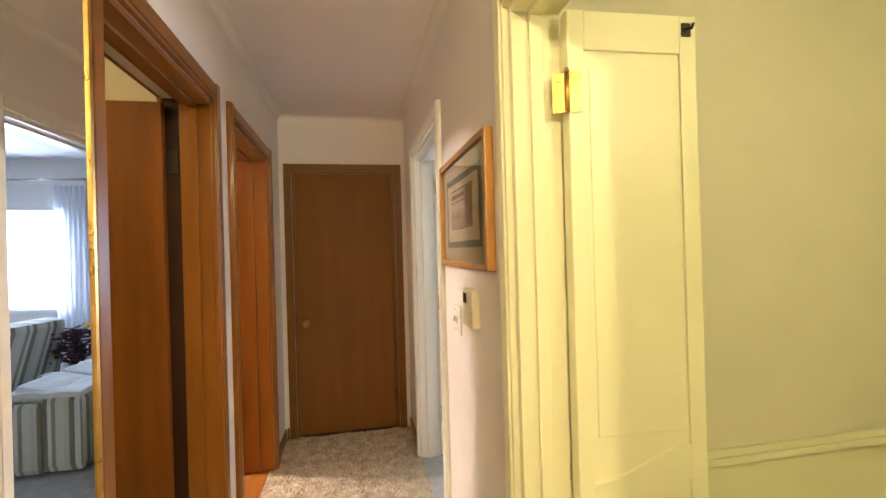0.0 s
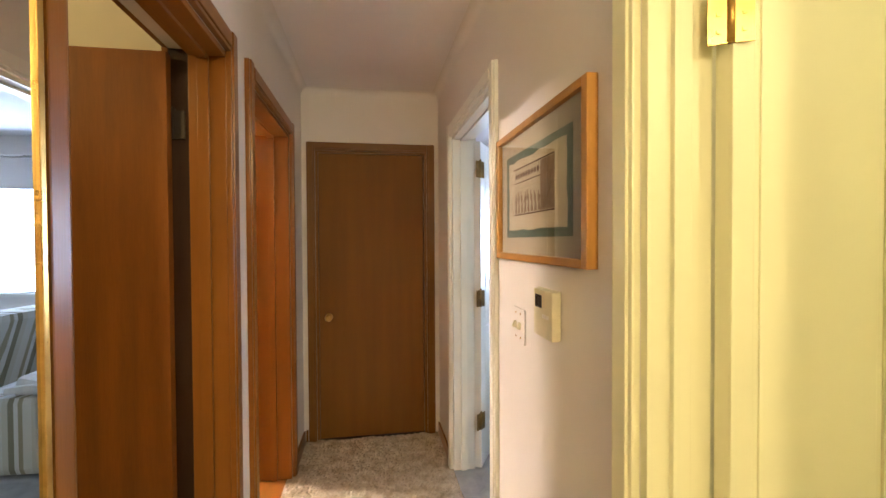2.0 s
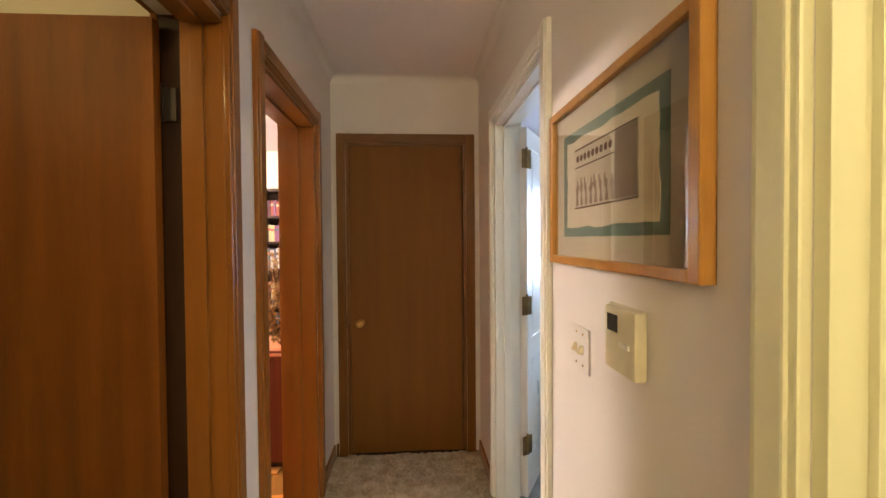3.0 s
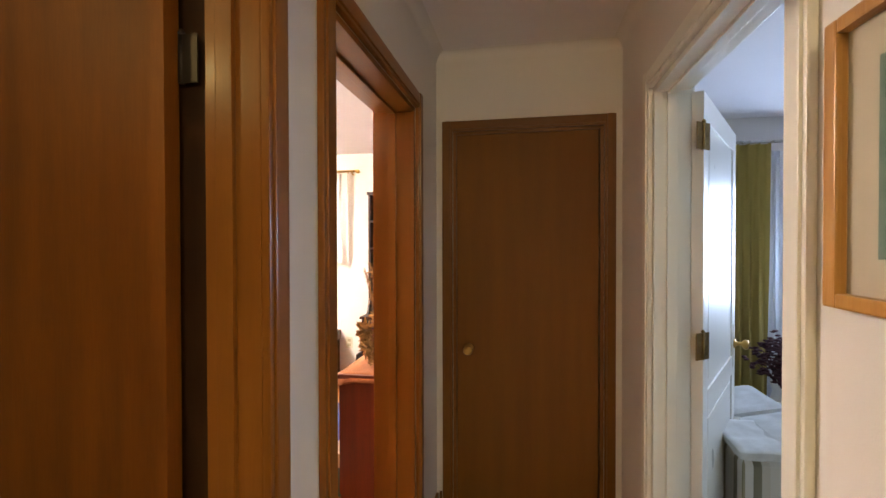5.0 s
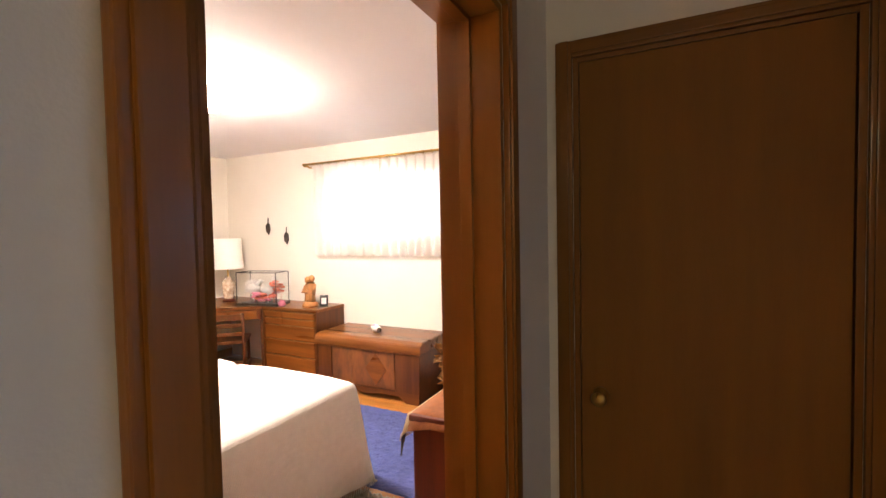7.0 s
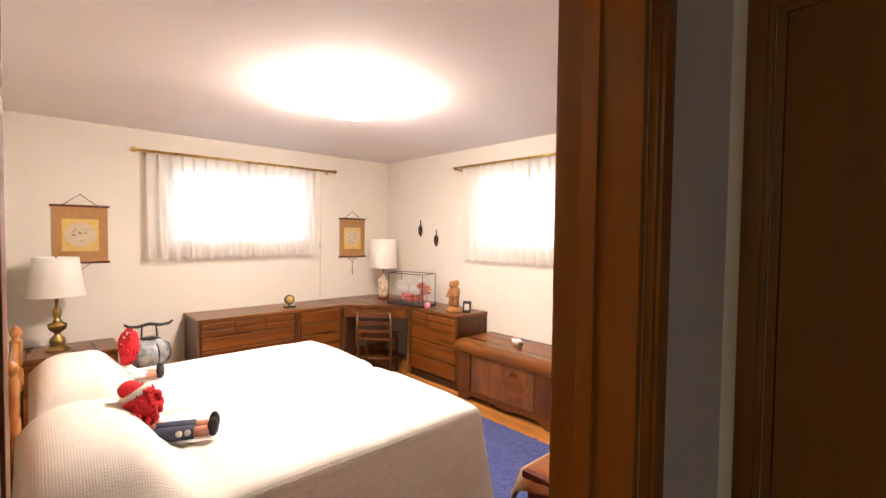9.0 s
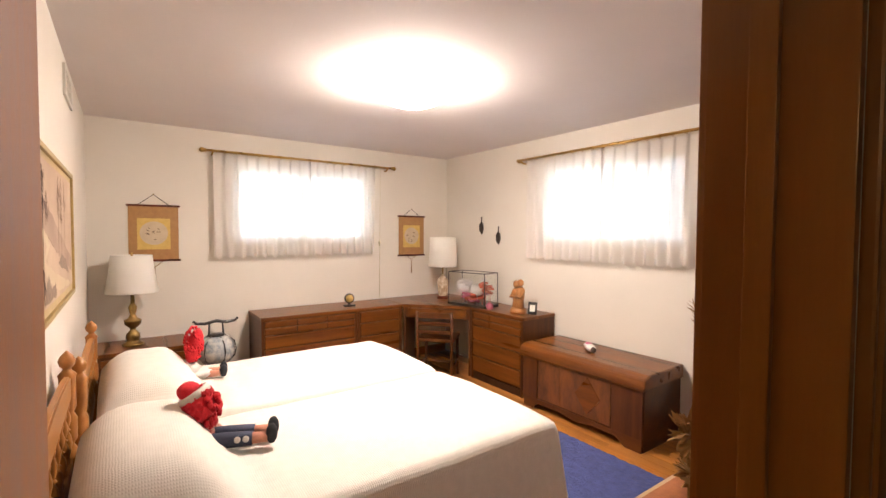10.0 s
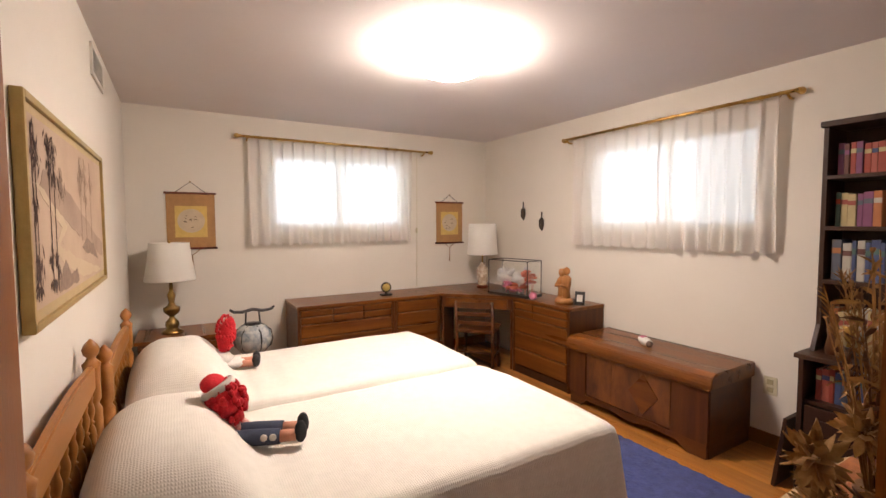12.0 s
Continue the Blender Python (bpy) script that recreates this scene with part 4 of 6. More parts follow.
def book(x, w, h, d, z, tone, front, nm="book"):
    root = thing("book", BOOK_WORDS[tone] + " hardback book upright on the bookcase shelf", "book", (x + w / 2, front, z), "books in the bookcase")
    bm = B()
    box(bm, x, x + 0.0025, front, front + d, z, z + h)
    box(bm, x + w - 0.0025, x + w, front, front + d, z, z + h)
    box(bm, x + 0.0025, x + w - 0.0025, front - 0.003, front + 0.003, z, z + h, 0.001)
    part("cover", bm, book_mats[tone], root)
    part("page_block", box(B(), x + 0.0025, x + w - 0.0025, front + 0.003, front + d - 0.005, z + 0.003, z + h - 0.004), pages, root)
    if w > 0.016:
        part("title_band", box(B(), x + 0.001, x + w - 0.001, front - 0.0045, front - 0.002, z + h * 0.66, z + h * 0.80), book_mats[(tone + 4) % 10], root)


rng = random.Random(11)
for z, hmin, hmax, tones, front in ((1.665, 0.15, 0.17, (0, 1, 8, 2, 5, 7, 0), 5.93), (1.40, 0.165, 0.18, (3, 0, 5, 4, 8, 6, 3), 5.93), (1.12, 0.19, 0.215, (2, 9, 2, 6, 9, 7), 5.91), (0.745, 0.20, 0.235, (4, 3, 1, 4, 7), 5.91), (0.50, 0.155, 0.175, (9, 0, 8, 7, 0, 2), 5.78)):
    x = kx0 + 0.05
    while x < kx1 - 0.09:
        w = rng.uniform(0.018, 0.042)
        if rng.random() > 0.05:
            book(x, w - 0.001, rng.uniform(hmin, hmax), rng.uniform(0.11, 0.13), z, rng.choice(tones), front + rng.uniform(-0.006, 0.006))
        x += w
trophy = thing("trophy", "small gold trophy cup on a black base", "trophy", (-1.35, 5.80, 0.745))
part("base", lathe(B(), [(0.03, 0), (0.03, 0.05), (0.024, 0.056)], (-1.35, 5.80, 0.745), 16), black_lacquer, trophy)
part("cup", lathe(B(), [(0.014, 0.056), (0.008, 0.075), (0.018, 0.09), (0.026, 0.13), (0.03, 0.16), (0.027, 0.162)], (-1.35, 5.80, 0.745), 16), brass, trophy)
figure = B()
lathe(figure, [(0.03, 0), (0.034, 0.03), (0.022, 0.09), (0.028, 0.13), (0.015, 0.16)], (-1.42, 5.82, 0.745), 12)
blob(figure, (-1.42, 5.82, 0.93), (0.024, 0.024, 0.028), 0.1, 10)
single("carved_bird_figure", figure, burl, "small red-brown carved ornament on the bookcase ledge", "ornament")
lean = thing("leaning_board", "dark wooden board leaning against the bookcase", "board", (-1.58, 5.70, 0))
part("panel", obox(B(), (-1.575, 5.78, 0.195), (0.02, 0.24, 0.39), 0, 0.004, 0, 7), shelf_wood, lean)


# ---- hallway things ----
paper = surface("paper", (0.60, 0.50, 0.36), (0.54, 0.44, 0.31), 0.9, 20, 200, 0.1)
mat_board = surface("mat_board", (0.50, 0.42, 0.30), (0.46, 0.38, 0.27), 0.9, 20, 200, 0.05)
green_paint = surface("green_paint", (0.13, 0.19, 0.15), (0.09, 0.14, 0.11), 0.9, 30, 200, 0.1)
ink = surface("ink", (0.10, 0.06, 0.045), None, 0.9, 40, 200, 0.05)
ink_soft = surface("ink_soft", (0.28, 0.20, 0.15), (0.20, 0.14, 0.10), 0.9, 40, 200, 0.05)
ink_red = surface("ink_red", (0.26, 0.10, 0.06), None, 0.9, 40, 200, 0.05)
frame_oak = wood("frame_oak", (0.50, 0.25, 0.055), (0.38, 0.17, 0.035), 0.35, "z")

pic = thing("framed_picture", "oak framed papyrus print with a green border", "picture", (HX1, 2.08, 1.335))
py0, py1, pz0, pz1, px = 1.73, 2.44, 1.335, 1.765, HX1


def plate(y0, y1, z0, z1, front, thick=0.001):
    return box(B(), px - front - thick, px - front, y0, y1, z0, z1)


part("backing", box(B(), px - 0.010, px - 0.001, py0 + 0.01, py1 - 0.01, pz0 + 0.01, pz1 - 0.01), mat_board, pic)
for y0, y1, z0, z1 in ((py0, py0 + 0.028, pz0, pz1), (py1 - 0.028, py1, pz0, pz1), (py0 + 0.028, py1 - 0.028, pz0, pz0 + 0.022), (py0 + 0.028, py1 - 0.028, pz1 - 0.022, pz1)):
    part("frame_bar", box(B(), px - 0.028, px, y0, y1, z0, z1, 0.004), frame_oak, pic, "golden oak frame moulding")
bm = B()
rr = random.Random(3)
a, b, c, d = py0 + 0.10, py1 - 0.09, pz0 + 0.075, pz1 - 0.08
part("green_border", plate(a, b, c, d, 0.0105), green_paint, pic)
pts = []
for k in range(40):
    u = k / 10
    sd, v = int(u), u - int(u)
    e = rr.uniform(-0.004, 0.004)
    q = [(a + 0.03 + (b - a - 0.06) * v, c + 0.025 + e), (b - 0.03 + e, c + 0.025 + (d - c - 0.05) * v), (b - 0.03 - (b - a - 0.06) * v, d - 0.025 + e), (a + 0.03 + e, d - 0.025 - (d - c - 0.05) * v)][sd]
    pts.append(q)
Mx = Matrix(((0, 0, -1, px), (1, 0, 0, 0), (0, 1, 0, 0), (0, 0, 0, 1)))
part("papyrus_sheet", extrude(B(), pts, 0.0117, 0.0125, Mx), paper, pic, "ragged cream papyrus sheet")
e0, e1, g0, g1 = a + 0.10, b - 0.09, c + 0.075, d - 0.055
part("print_ground", plate(e0, e1, g0, g1, 0.0126), mat_board, pic)
bm = B()
for z0, z1 in ((g0 - 0.004, g0), (g1, g1 + 0.004), (g1 - 0.045, g1 - 0.042)):
    box(bm, px - 0.0142, px - 0.0136, e0, e1, z0, z1)
for k in range(9):
    y = e0 + 0.12 + (e1 - e0 - 0.14) * k / 8
    lathe(bm, [(0.009, 0), (0.009, 0.0006)], m=Matrix.Translation((px - 0.0136, y, g1 - 0.022)) @ pose(0, 0, 0, 0, -90, 0), seg=10)
part("print_border", bm, ink, pic)
bm = B()
box(bm, px - 0.0142, px - 0.0136, e0 + 0.002, e0 + 0.10, g0 + 0.002, g1 - 0.002)
part("print_shade", bm, ink_soft, pic)
bm = B()
for k in range(11):
    y = e0 + 0.02 + (e1 - e0 - 0.04) * k / 10
    h = rr.uniform(0.05, 0.075)
    lean = rr.uniform(-0.008, 0.008)
    fig = [(y - 0.008, g0 + 0.004), (y - 0.002, g0 + h * 0.45), (y - 0.009 + lean, g0 + h * 0.75), (y + lean, g0 + h * 0.85), (y + lean, g0 + h), (y + 0.007 + lean, g0 + h), (y + 0.006 + lean, g0 + h * 0.82), (y + 0.012, g0 + h * 0.6), (y + 0.004, g0 + h * 0.45), (y + 0.009, g0 + 0.004)]
    extrude(bm, fig, 0.0146, 0.0152, Mx)
part("print_figures", bm, ink_soft, pic)
gp = part("pane", plate(py0 + 0.026, py1 - 0.026, pz0 + 0.02, pz1 - 0.02, 0.018, 0.002), glass, pic, "clear picture glass")
gp.visible_shadow = False

th = thing("thermostat", "cream plastic thermostat with a dark display on the wall", "thermostat", (HX1, 1.98, 1.13))
part("base", box(B(), HX1 - 0.008, HX1, 1.925, 2.075, 1.135, 1.265, 0.002), plastic_cream, th)
part("cover", box(B(), HX1 - 0.032, HX1 - 0.008, 1.91, 2.04, 1.135, 1.265, 0.005), plastic_cream, th)
part("display", box(B(), HX1 - 0.0335, HX1 - 0.031, 1.98, 2.025, 1.215, 1.25), lcd, th, "dark liquid crystal display")
for k in range(3):
    part("button", box(B(), HX1 - 0.035, HX1 - 0.031, 1.93 + k * 0.015, 1.94 + k * 0.015, 1.19, 1.20, 0.001), plastic_white, th)
sw = thing("light_switch", "cream double light switch plate, slightly stained", "light switch", (HX1, 2.25, 1.06))
part("plate", box(B(), HX1 - 0.006, HX1, 2.195, 2.31, 1.06, 1.175, 0.003), plaster, sw)
for y in (2.23, 2.275):
    part("toggle", obox(B(), (HX1 - 0.011, y, 1.118), (0.014, 0.009, 0.022), 0, 0.002, 0, 20), plastic_cream, sw)
    for z in (1.078, 1.158):
        part("screw", lathe(B(), [(0.003, 0), (0.003, 0.002), (0.001, 0.0025)], m=pose(HX1 - 0.006, y, z, 0, -90, 0), seg=8), brass, sw)
mir = thing("wall_mirror", "tall wall mirror in a thin gilt frame", "mirror", (HX0, 1.13, 0.12))
mm = pose(HX0, 0.69, 0, 0, 0, -1.3)
bm = box(B(), 0.002, 0.008, 0.01, 0.808, 0.13, 2.12)
bm.transform(mm)
part("mirror_glass", bm, mirror_mat, mir)
for y0, y1, z0, z1 in ((0, 0.01, 0.12, 2.13), (0.808, 0.82, 0.12, 2.13), (0.01, 0.808, 0.12, 0.13), (0.01, 0.808, 2.12, 2.13)):
    bm = box(B(), 0, 0.013, y0, y1, z0, z1, 0.002)
    bm.transform(mm)
    part("frame_bar", bm, brass, mir, "thin gilt frame")
mwd = pose(0.626, 1.528, 0, 0, 0, -2)
hk = thing("door_hook", "small dark metal hook near the top of the door", "hook", mwd @ Vector((0.335, -0.021, 1.95)))
bm = box(B(), 0.322, 0.348, -0.026, -0.021, 1.945, 1.98, 0.002)
tube(bm, [(0.335, -0.026, 1.965), (0.335, -0.045, 1.957), (0.335, -0.052, 1.968)], 0.004, 8)
bm.transform(mwd)
part("hook_plate", bm, dark_metal, hk)

# ---- wall hangings of the bedroom ----
scroll_cloth = surface("scroll_cloth", (0.40, 0.22, 0.085), (0.34, 0.18, 0.07), 0.85, 25, 260, 0.2)
gold_paper = surface("gold_paper", (0.66, 0.47, 0.14), (0.58, 0.40, 0.11), 0.7, 25, 200, 0.1)


def scroll(y0, y1, z0, z1, hook_z, tail, group):
    root = thing("hanging_scroll", "small brown cloth hanging scroll with a gilt painted panel", "wall hanging", (BX0, (y0 + y1) / 2, z0), group)
    X = BX0
    part("cloth_panel", box(B(), X + 0.004, X + 0.007, y0 + 0.012, y1 - 0.012, z0, z1), scroll_cloth, root)
    for z in (z0, z1):
        part("roller", tube(B(), [(X + 0.009, y0, z), (X + 0.009, y1, z)], 0.009, 10), mahogany, root, "dark red lacquered rod")
    cy, cz, w, h = (y0 + y1) / 2, (z0 + z1) / 2, (y1 - y0) * 0.31, (z1 - z0) * 0.27
    part("painted_panel", box(B(), X + 0.0072, X + 0.0085, cy - w, cy + w, cz - h * 1.1, cz + h), gold_paper, root, "gilt paper panel")
    oval = [(w * 0.86 * math.cos(q), h * 0.8 * math.sin(q)) for q in [2 * math.pi * k / 24 for k in range(24)]]
    My = Matrix(((0, 0, 1, X), (1, 0, 0, cy), (0, 1, 0, cz), (0, 0, 0, 1)))
    part("paper_oval", extrude(B(), oval, 0.0087, 0.0095, My), paper, root)
    bm = B()
    r2 = random.Random(int(cy * 100))
    for k in range(9):
        yy, zz = cy + r2.uniform(-0.5, 0.3) * w, cz + r2.uniform(-0.6, 0.4) * h
        obox(bm, (X + 0.0100, yy, zz), (0.0006, r2.uniform(0.01, 0.03), 0.005), 0, 0, r2.uniform(-60, 60))
    part("brush_marks", bm, ink, root)
    part("hanging_cord", tube(B(), [(X + 0.008, cy - w, z1), (X + 0.006, cy, hook_z), (X + 0.008, cy + w, z1)], 0.003, 6), ink, root)
    part("hook", lathe(B(), [(0.002, 0), (0.006, 0.006), (0.007, 0.012)], m=pose(X, cy, hook_z, 0, 90, 0), seg=8), brass_dark, root)
    bm = tube(B(), [(X + 0.008, cy - w * 0.6, z0), (X + 0.006, cy, z0 - 0.06), (X + 0.008, cy + w * 0.6, z0)], 0.0035, 6)
    tube(bm, [(X + 0.008, cy, z0 - 0.06), (X + 0.008, cy, z0 - tail)], [0.004, 0.007], 6)
    part("tassel", bm, scroll_cloth, root)
    return root


scroll(2.86, 3.245, 1.22, 1.685, 1.78, 0.14, "pair of hanging scrolls")
scroll(5.43, 5.80, 1.205, 1.66, 1.745, 0.21, "pair of hanging scrolls")

pt = thing("bamboo_painting", "gilt framed ink painting of bamboo on pale silk", "painting", (-2.8, BY0, 1.15))
qx0, qx1, qz0, qz1 = -3.32, -1.95, 1.150, 1.755
silk = surface("silk", (0.52, 0.39, 0.28), (0.42, 0.30, 0.21), 0.8, 3.5, 150, 0.1)
gilt = surface("gilt", (0.46, 0.33, 0.12), (0.36, 0.24, 0.08), 0.45, 12, 90, 0.1, 0.3)
mount = surface("silk_mount", (0.50, 0.38, 0.20), (0.44, 0.33, 0.17), 0.8, 12, 200, 0.1)
ink_brown = surface("ink_brown", (0.085, 0.045, 0.03), (0.05, 0.026, 0.02), 0.9, 40, 200, 0.05)
ink_pale = surface("ink_pale", (0.36, 0.25, 0.18), (0.29, 0.20, 0.145), 0.9, 14, 200, 0.05)
wash = surface("ink_wash", (0.40, 0.29, 0.21), (0.30, 0.21, 0.155), 0.9, 6, 120, 0.05)
stream_tone = surface("stream_tone", (0.56, 0.45, 0.31), (0.52, 0.41, 0.28), 0.9, 8, 150, 0.05)
part("mount", box(B(), qx0 + 0.01, qx1 - 0.01, BY0 + 0.008, BY0 + 0.0185, qz0 + 0.01, qz1 - 0.01), mount, pt, "tan silk mount")
part("silk_panel", box(B(), qx0 + 0.03, qx1 - 0.045, BY0 + 0.0185, BY0 + 0.02, qz0 + 0.05, qz1 - 0.045), silk, pt)
for x0, x1, z0, z1 in ((qx0, qx0 + 0.02, qz0, qz1), (qx1 - 0.02, qx1, qz0, qz1), (qx0 + 0.02, qx1 - 0.02, qz0, qz0 + 0.02), (qx0 + 0.02, qx1 - 0.02, qz1 - 0.02, qz1)):
    part("frame_bar", box(B(), x0, x1, BY0 + 0.002, BY0 + 0.030, z0, z1, 0.004), gilt, pt, "gilt frame moulding")
Mp = Matrix(((1, 0, 0, 0), (0, 0, 1, BY0), (0, 1, 0, 0), (0, 0, 0, 1)))
r3 = random.Random(8)


def ragged(outline, rough):
    """An outline with its sides broken up by small uneven steps."""
    pts = []
    for (xa, za), (xb, zb) in zip(outline, outline[1:] + outline[:1]):
        for k in range(6):
            pts.append((xa + (xb - xa) * k / 6 + r3.uniform(-rough, rough), za + (zb - za) * k / 6 + r3.uniform(-rough, rough)))
    return pts


for nm, mt, lift, outline in (("painted_hill", wash, 0.0202, [(-2.10, 1.52), (-2.45, 1.43), (-2.75, 1.36), (-3.25, 1.27), (-3.25, 1.33), (-2.8, 1.45), (-2.4, 1.56), (-2.15, 1.58)]),
                              ("painted_stream", stream_tone, 0.0206, [(-2.06, 1.55), (-2.25, 1.49), (-2.45, 1.42), (-2.32, 1.36), (-2.45, 1.33), (-2.85, 1.26), (-3.2, 1.21), (-2.7, 1.22), (-2.35, 1.30), (-2.26, 1.35), (-2.36, 1.41), (-2.2, 1.47), (-2.06, 1.53)]),
                              ("painted_rock", ink_soft, 0.0208, [(-2.28, 1.215), (-2.62, 1.215), (-2.58, 1.27), (-2.47, 1.25), (-2.40, 1.31), (-2.33, 1.27)]),
                              ("painted_rock", ink_soft, 0.0208, [(-2.70, 1.33), (-2.98, 1.29), (-3.1, 1.27), (-2.98, 1.34), (-2.82, 1.37)])):
    part(nm, extrude(B(), ragged(outline, 0.007), lift, lift + 0.0003, Mp), mt, pt)
for sx, mt, width, clumps in ((-2.035, ink_brown, 0.0045, (1.66, 1.49, 1.30, 1.23)), (-2.065, ink_brown, 0.003, (1.62, 1.33)), (-2.215, ink_brown, 0.0042, (1.66, 1.60, 1.33, 1.24)), (-2.275, ink_brown, 0.0042, (1.66, 1.58, 1.30)), (-2.36, ink_soft, 0.001, (1.58, 1.54)), (-2.72, ink_pale, 0.003, (1.64, 1.58)), (-2.82, ink_pale, 0.003, (1.63, 1.55)), (-2.95, ink_pale, 0.0025, (1.60,))):
    bm = B()
    zb = 1.22 if mt is ink_brown else 1.36
    zt = 1.69 if mt is not ink_soft else 1.37
    segs = 6
    for k in range(segs):
        za, ze = zb + (zt - zb) * k / segs, zb + (zt - zb) * (k + 1) / segs - 0.003
        box(bm, sx - width, sx + width, BY0 + 0.0212, BY0 + 0.0216, za, ze)
    for cz in clumps:
        for k in range(16):
            x, z = sx + r3.gauss(0, 0.022), cz + r3.gauss(0, 0.018)
            q, L2 = r3.uniform(-2.5, -0.6), r3.uniform(0.02, 0.05)
            dx, dz = math.cos(q) * L2, math.sin(q) * L2
            x = min(max(x, qx0 + 0.08), qx1 - 0.09)
            z = max(z, 1.26)
            nx, nz = -dz * 0.13, dx * 0.13
            extrude(bm, [(x, z), (x + dx / 2 + nx, z + dz / 2 + nz), (x + dx, z + dz), (x + dx / 2 - nx, z + dz / 2 - nz)], 0.0217 + k * 0.00003, 0.022 + k * 0.00003, Mp)
    part("painted_stalk", bm, mt, pt)

leaf_wood_dark = surface("leaf_wood_dark", (0.05, 0.032, 0.02), (0.03, 0.018, 0.012), 0.6, 30, 120, 0.3)
for x, z in ((-4.17, 1.54), (-3.89, 1.43)):
    lf = thing("leaf_ornament", "dark carved wooden leaf-shaped wall ornament", "wall ornament", (x, BY1, z), "pair of leaf ornaments")
    sh = [(0, 0.055), (0.028, 0.03), (0.032, -0.03), (0.008, -0.085), (-0.03, -0.045), (-0.033, 0.02)]
    part("blade", extrude(B(), sh, 0.002, 0.014, Matrix(((1, 0, 0, x), (0, 0, -1, BY1), (0, 1, 0, z), (0, 0, 0, 1)))), leaf_wood_dark, lf)
    part("stem", tube(B(), [(x, BY1 - 0.008, z + 0.05), (x + 0.004, BY1 - 0.008, z + 0.11)], 0.006, 8), leaf_wood_dark, lf)
out = thing("wall_outlet", "cream plastic wall outlet above the baseboard", "outlet", (-1.82, BY1, 0.34))
part("plate", box(B(), -1.858, -1.782, BY1 - 0.006, BY1, 0.335, 0.45, 0.003), plastic_cream, out)
for z in (0.368, 0.417):
    part("socket", box(B(), -1.838, -1.802, BY1 - 0.009, BY1 - 0.005, z - 0.015, z + 0.015, 0.004), surface("socket_plastic", (0.45, 0.38, 0.22), None, 0.4), out)

# ---- nightstand, table lamps, lantern ----
ns = thing("nightstand", "dark walnut nightstand beside the bed", "nightstand", (-4.6, 2.95, 0))
part("top", box(B(), -4.83, -4.36, 2.65, 3.26, 0.545, 0.57, 0.006), walnut_t, ns)
part("body", box(B(), -4.81, -4.38, 2.67, 3.24, 0.06, 0.545, 0.003), walnut_z, ns)
for z in (0.12, 0.33):
    part("drawer", box(B(), -4.38, -4.365, 2.69, 3.22, z, z + 0.19, 0.004), walnut_ty, ns)
for x in (-4.79, -4.41):
    for y in (2.69, 3.22):
        part("leg", lathe(B(), [(0.018, 0), (0.024, 0.06)], (x, y, 0), 10), walnut_z, ns)


def shade_of(parent, at, rb, rt, h, mt):
    bm = B()
    lathe(bm, [(rb, 0), (rb + 0.002, 0.006), (rb - (rb - rt) * 0.5 - 0.004, h * 0.5), (rt, h)], at, 36)
    bmesh.ops.delete(bm, geom=[q for q in bm.faces if len(q.verts) > 4], context="FACES")
    ob = part("shade", bm, mt, parent, "pleated cream lampshade")
    ob.modifiers.new("thickness", "SOLIDIFY").thickness = 0.002
    return ob


la = thing("table_lamp", "brass candlestick table lamp with a cream drum shade", "table lamp", (-4.60, 2.89, 0.57))
part("base", lathe(B(), [(0.075, 0), (0.078, 0.012), (0.05, 0.025), (0.042, 0.04), (0.05, 0.06), (0.045, 0.09), (0.022, 0.115), (0.018, 0.13), (0.035, 0.145), (0.055, 0.165), (0.058, 0.19), (0.06, 0.2), (0.03, 0.215), (0.02, 0.24), (0.026, 0.27), (0.03, 0.30), (0.014, 0.33), (0.012, 0.43)], (-4.60, 2.89, 0.57), 24), brass_dark, la, "turned antique brass column")
shade_of(la, (-4.60, 2.89, 0.985), 0.178, 0.138, 0.295, shade_cloth)
part("finial", lathe(B(), [(0.004, 0.7), (0.01, 0.715), (0.003, 0.73)], (-4.60, 2.89, 0.57), 10), brass, la)
part("harp", tube(B(), [(-4.60, 2.89, 0.98), (-4.60, 2.83, 1.08), (-4.60, 2.83, 1.2), (-4.60, 2.89, 1.275)], 0.003, 6), brass, la)
lb = thing("table_lamp", "porcelain vase table lamp with a tall cream shade", "table lamp", (-4.46, 5.80, DH))
porcelain = surface("porcelain", (0.66, 0.56, 0.42), (0.34, 0.22, 0.14), 0.25, 28, 120, 0.02, coat=0.5)
part("foot", lathe(B(), [(0.062, 0), (0.065, 0.02), (0.052, 0.032)], (-4.46, 5.80, DH), 20), mahogany, lb)
part("vase_body", lathe(B(), [(0.045, 0.032), (0.05, 0.05), (0.062, 0.14), (0.066, 0.2), (0.05, 0.235), (0.028, 0.25), (0.026, 0.27), (0.03, 0.28)], (-4.46, 5.80, DH), 24), porcelain, lb, "painted porcelain vase")
part("stem", lathe(B(), [(0.008, 0.28), (0.008, 0.5)], (-4.46, 5.80, DH), 10), brass, lb)
shade_of(lb, (-4.46, 5.80, 1.085), 0.165, 0.15, 0.335, shade_cloth)

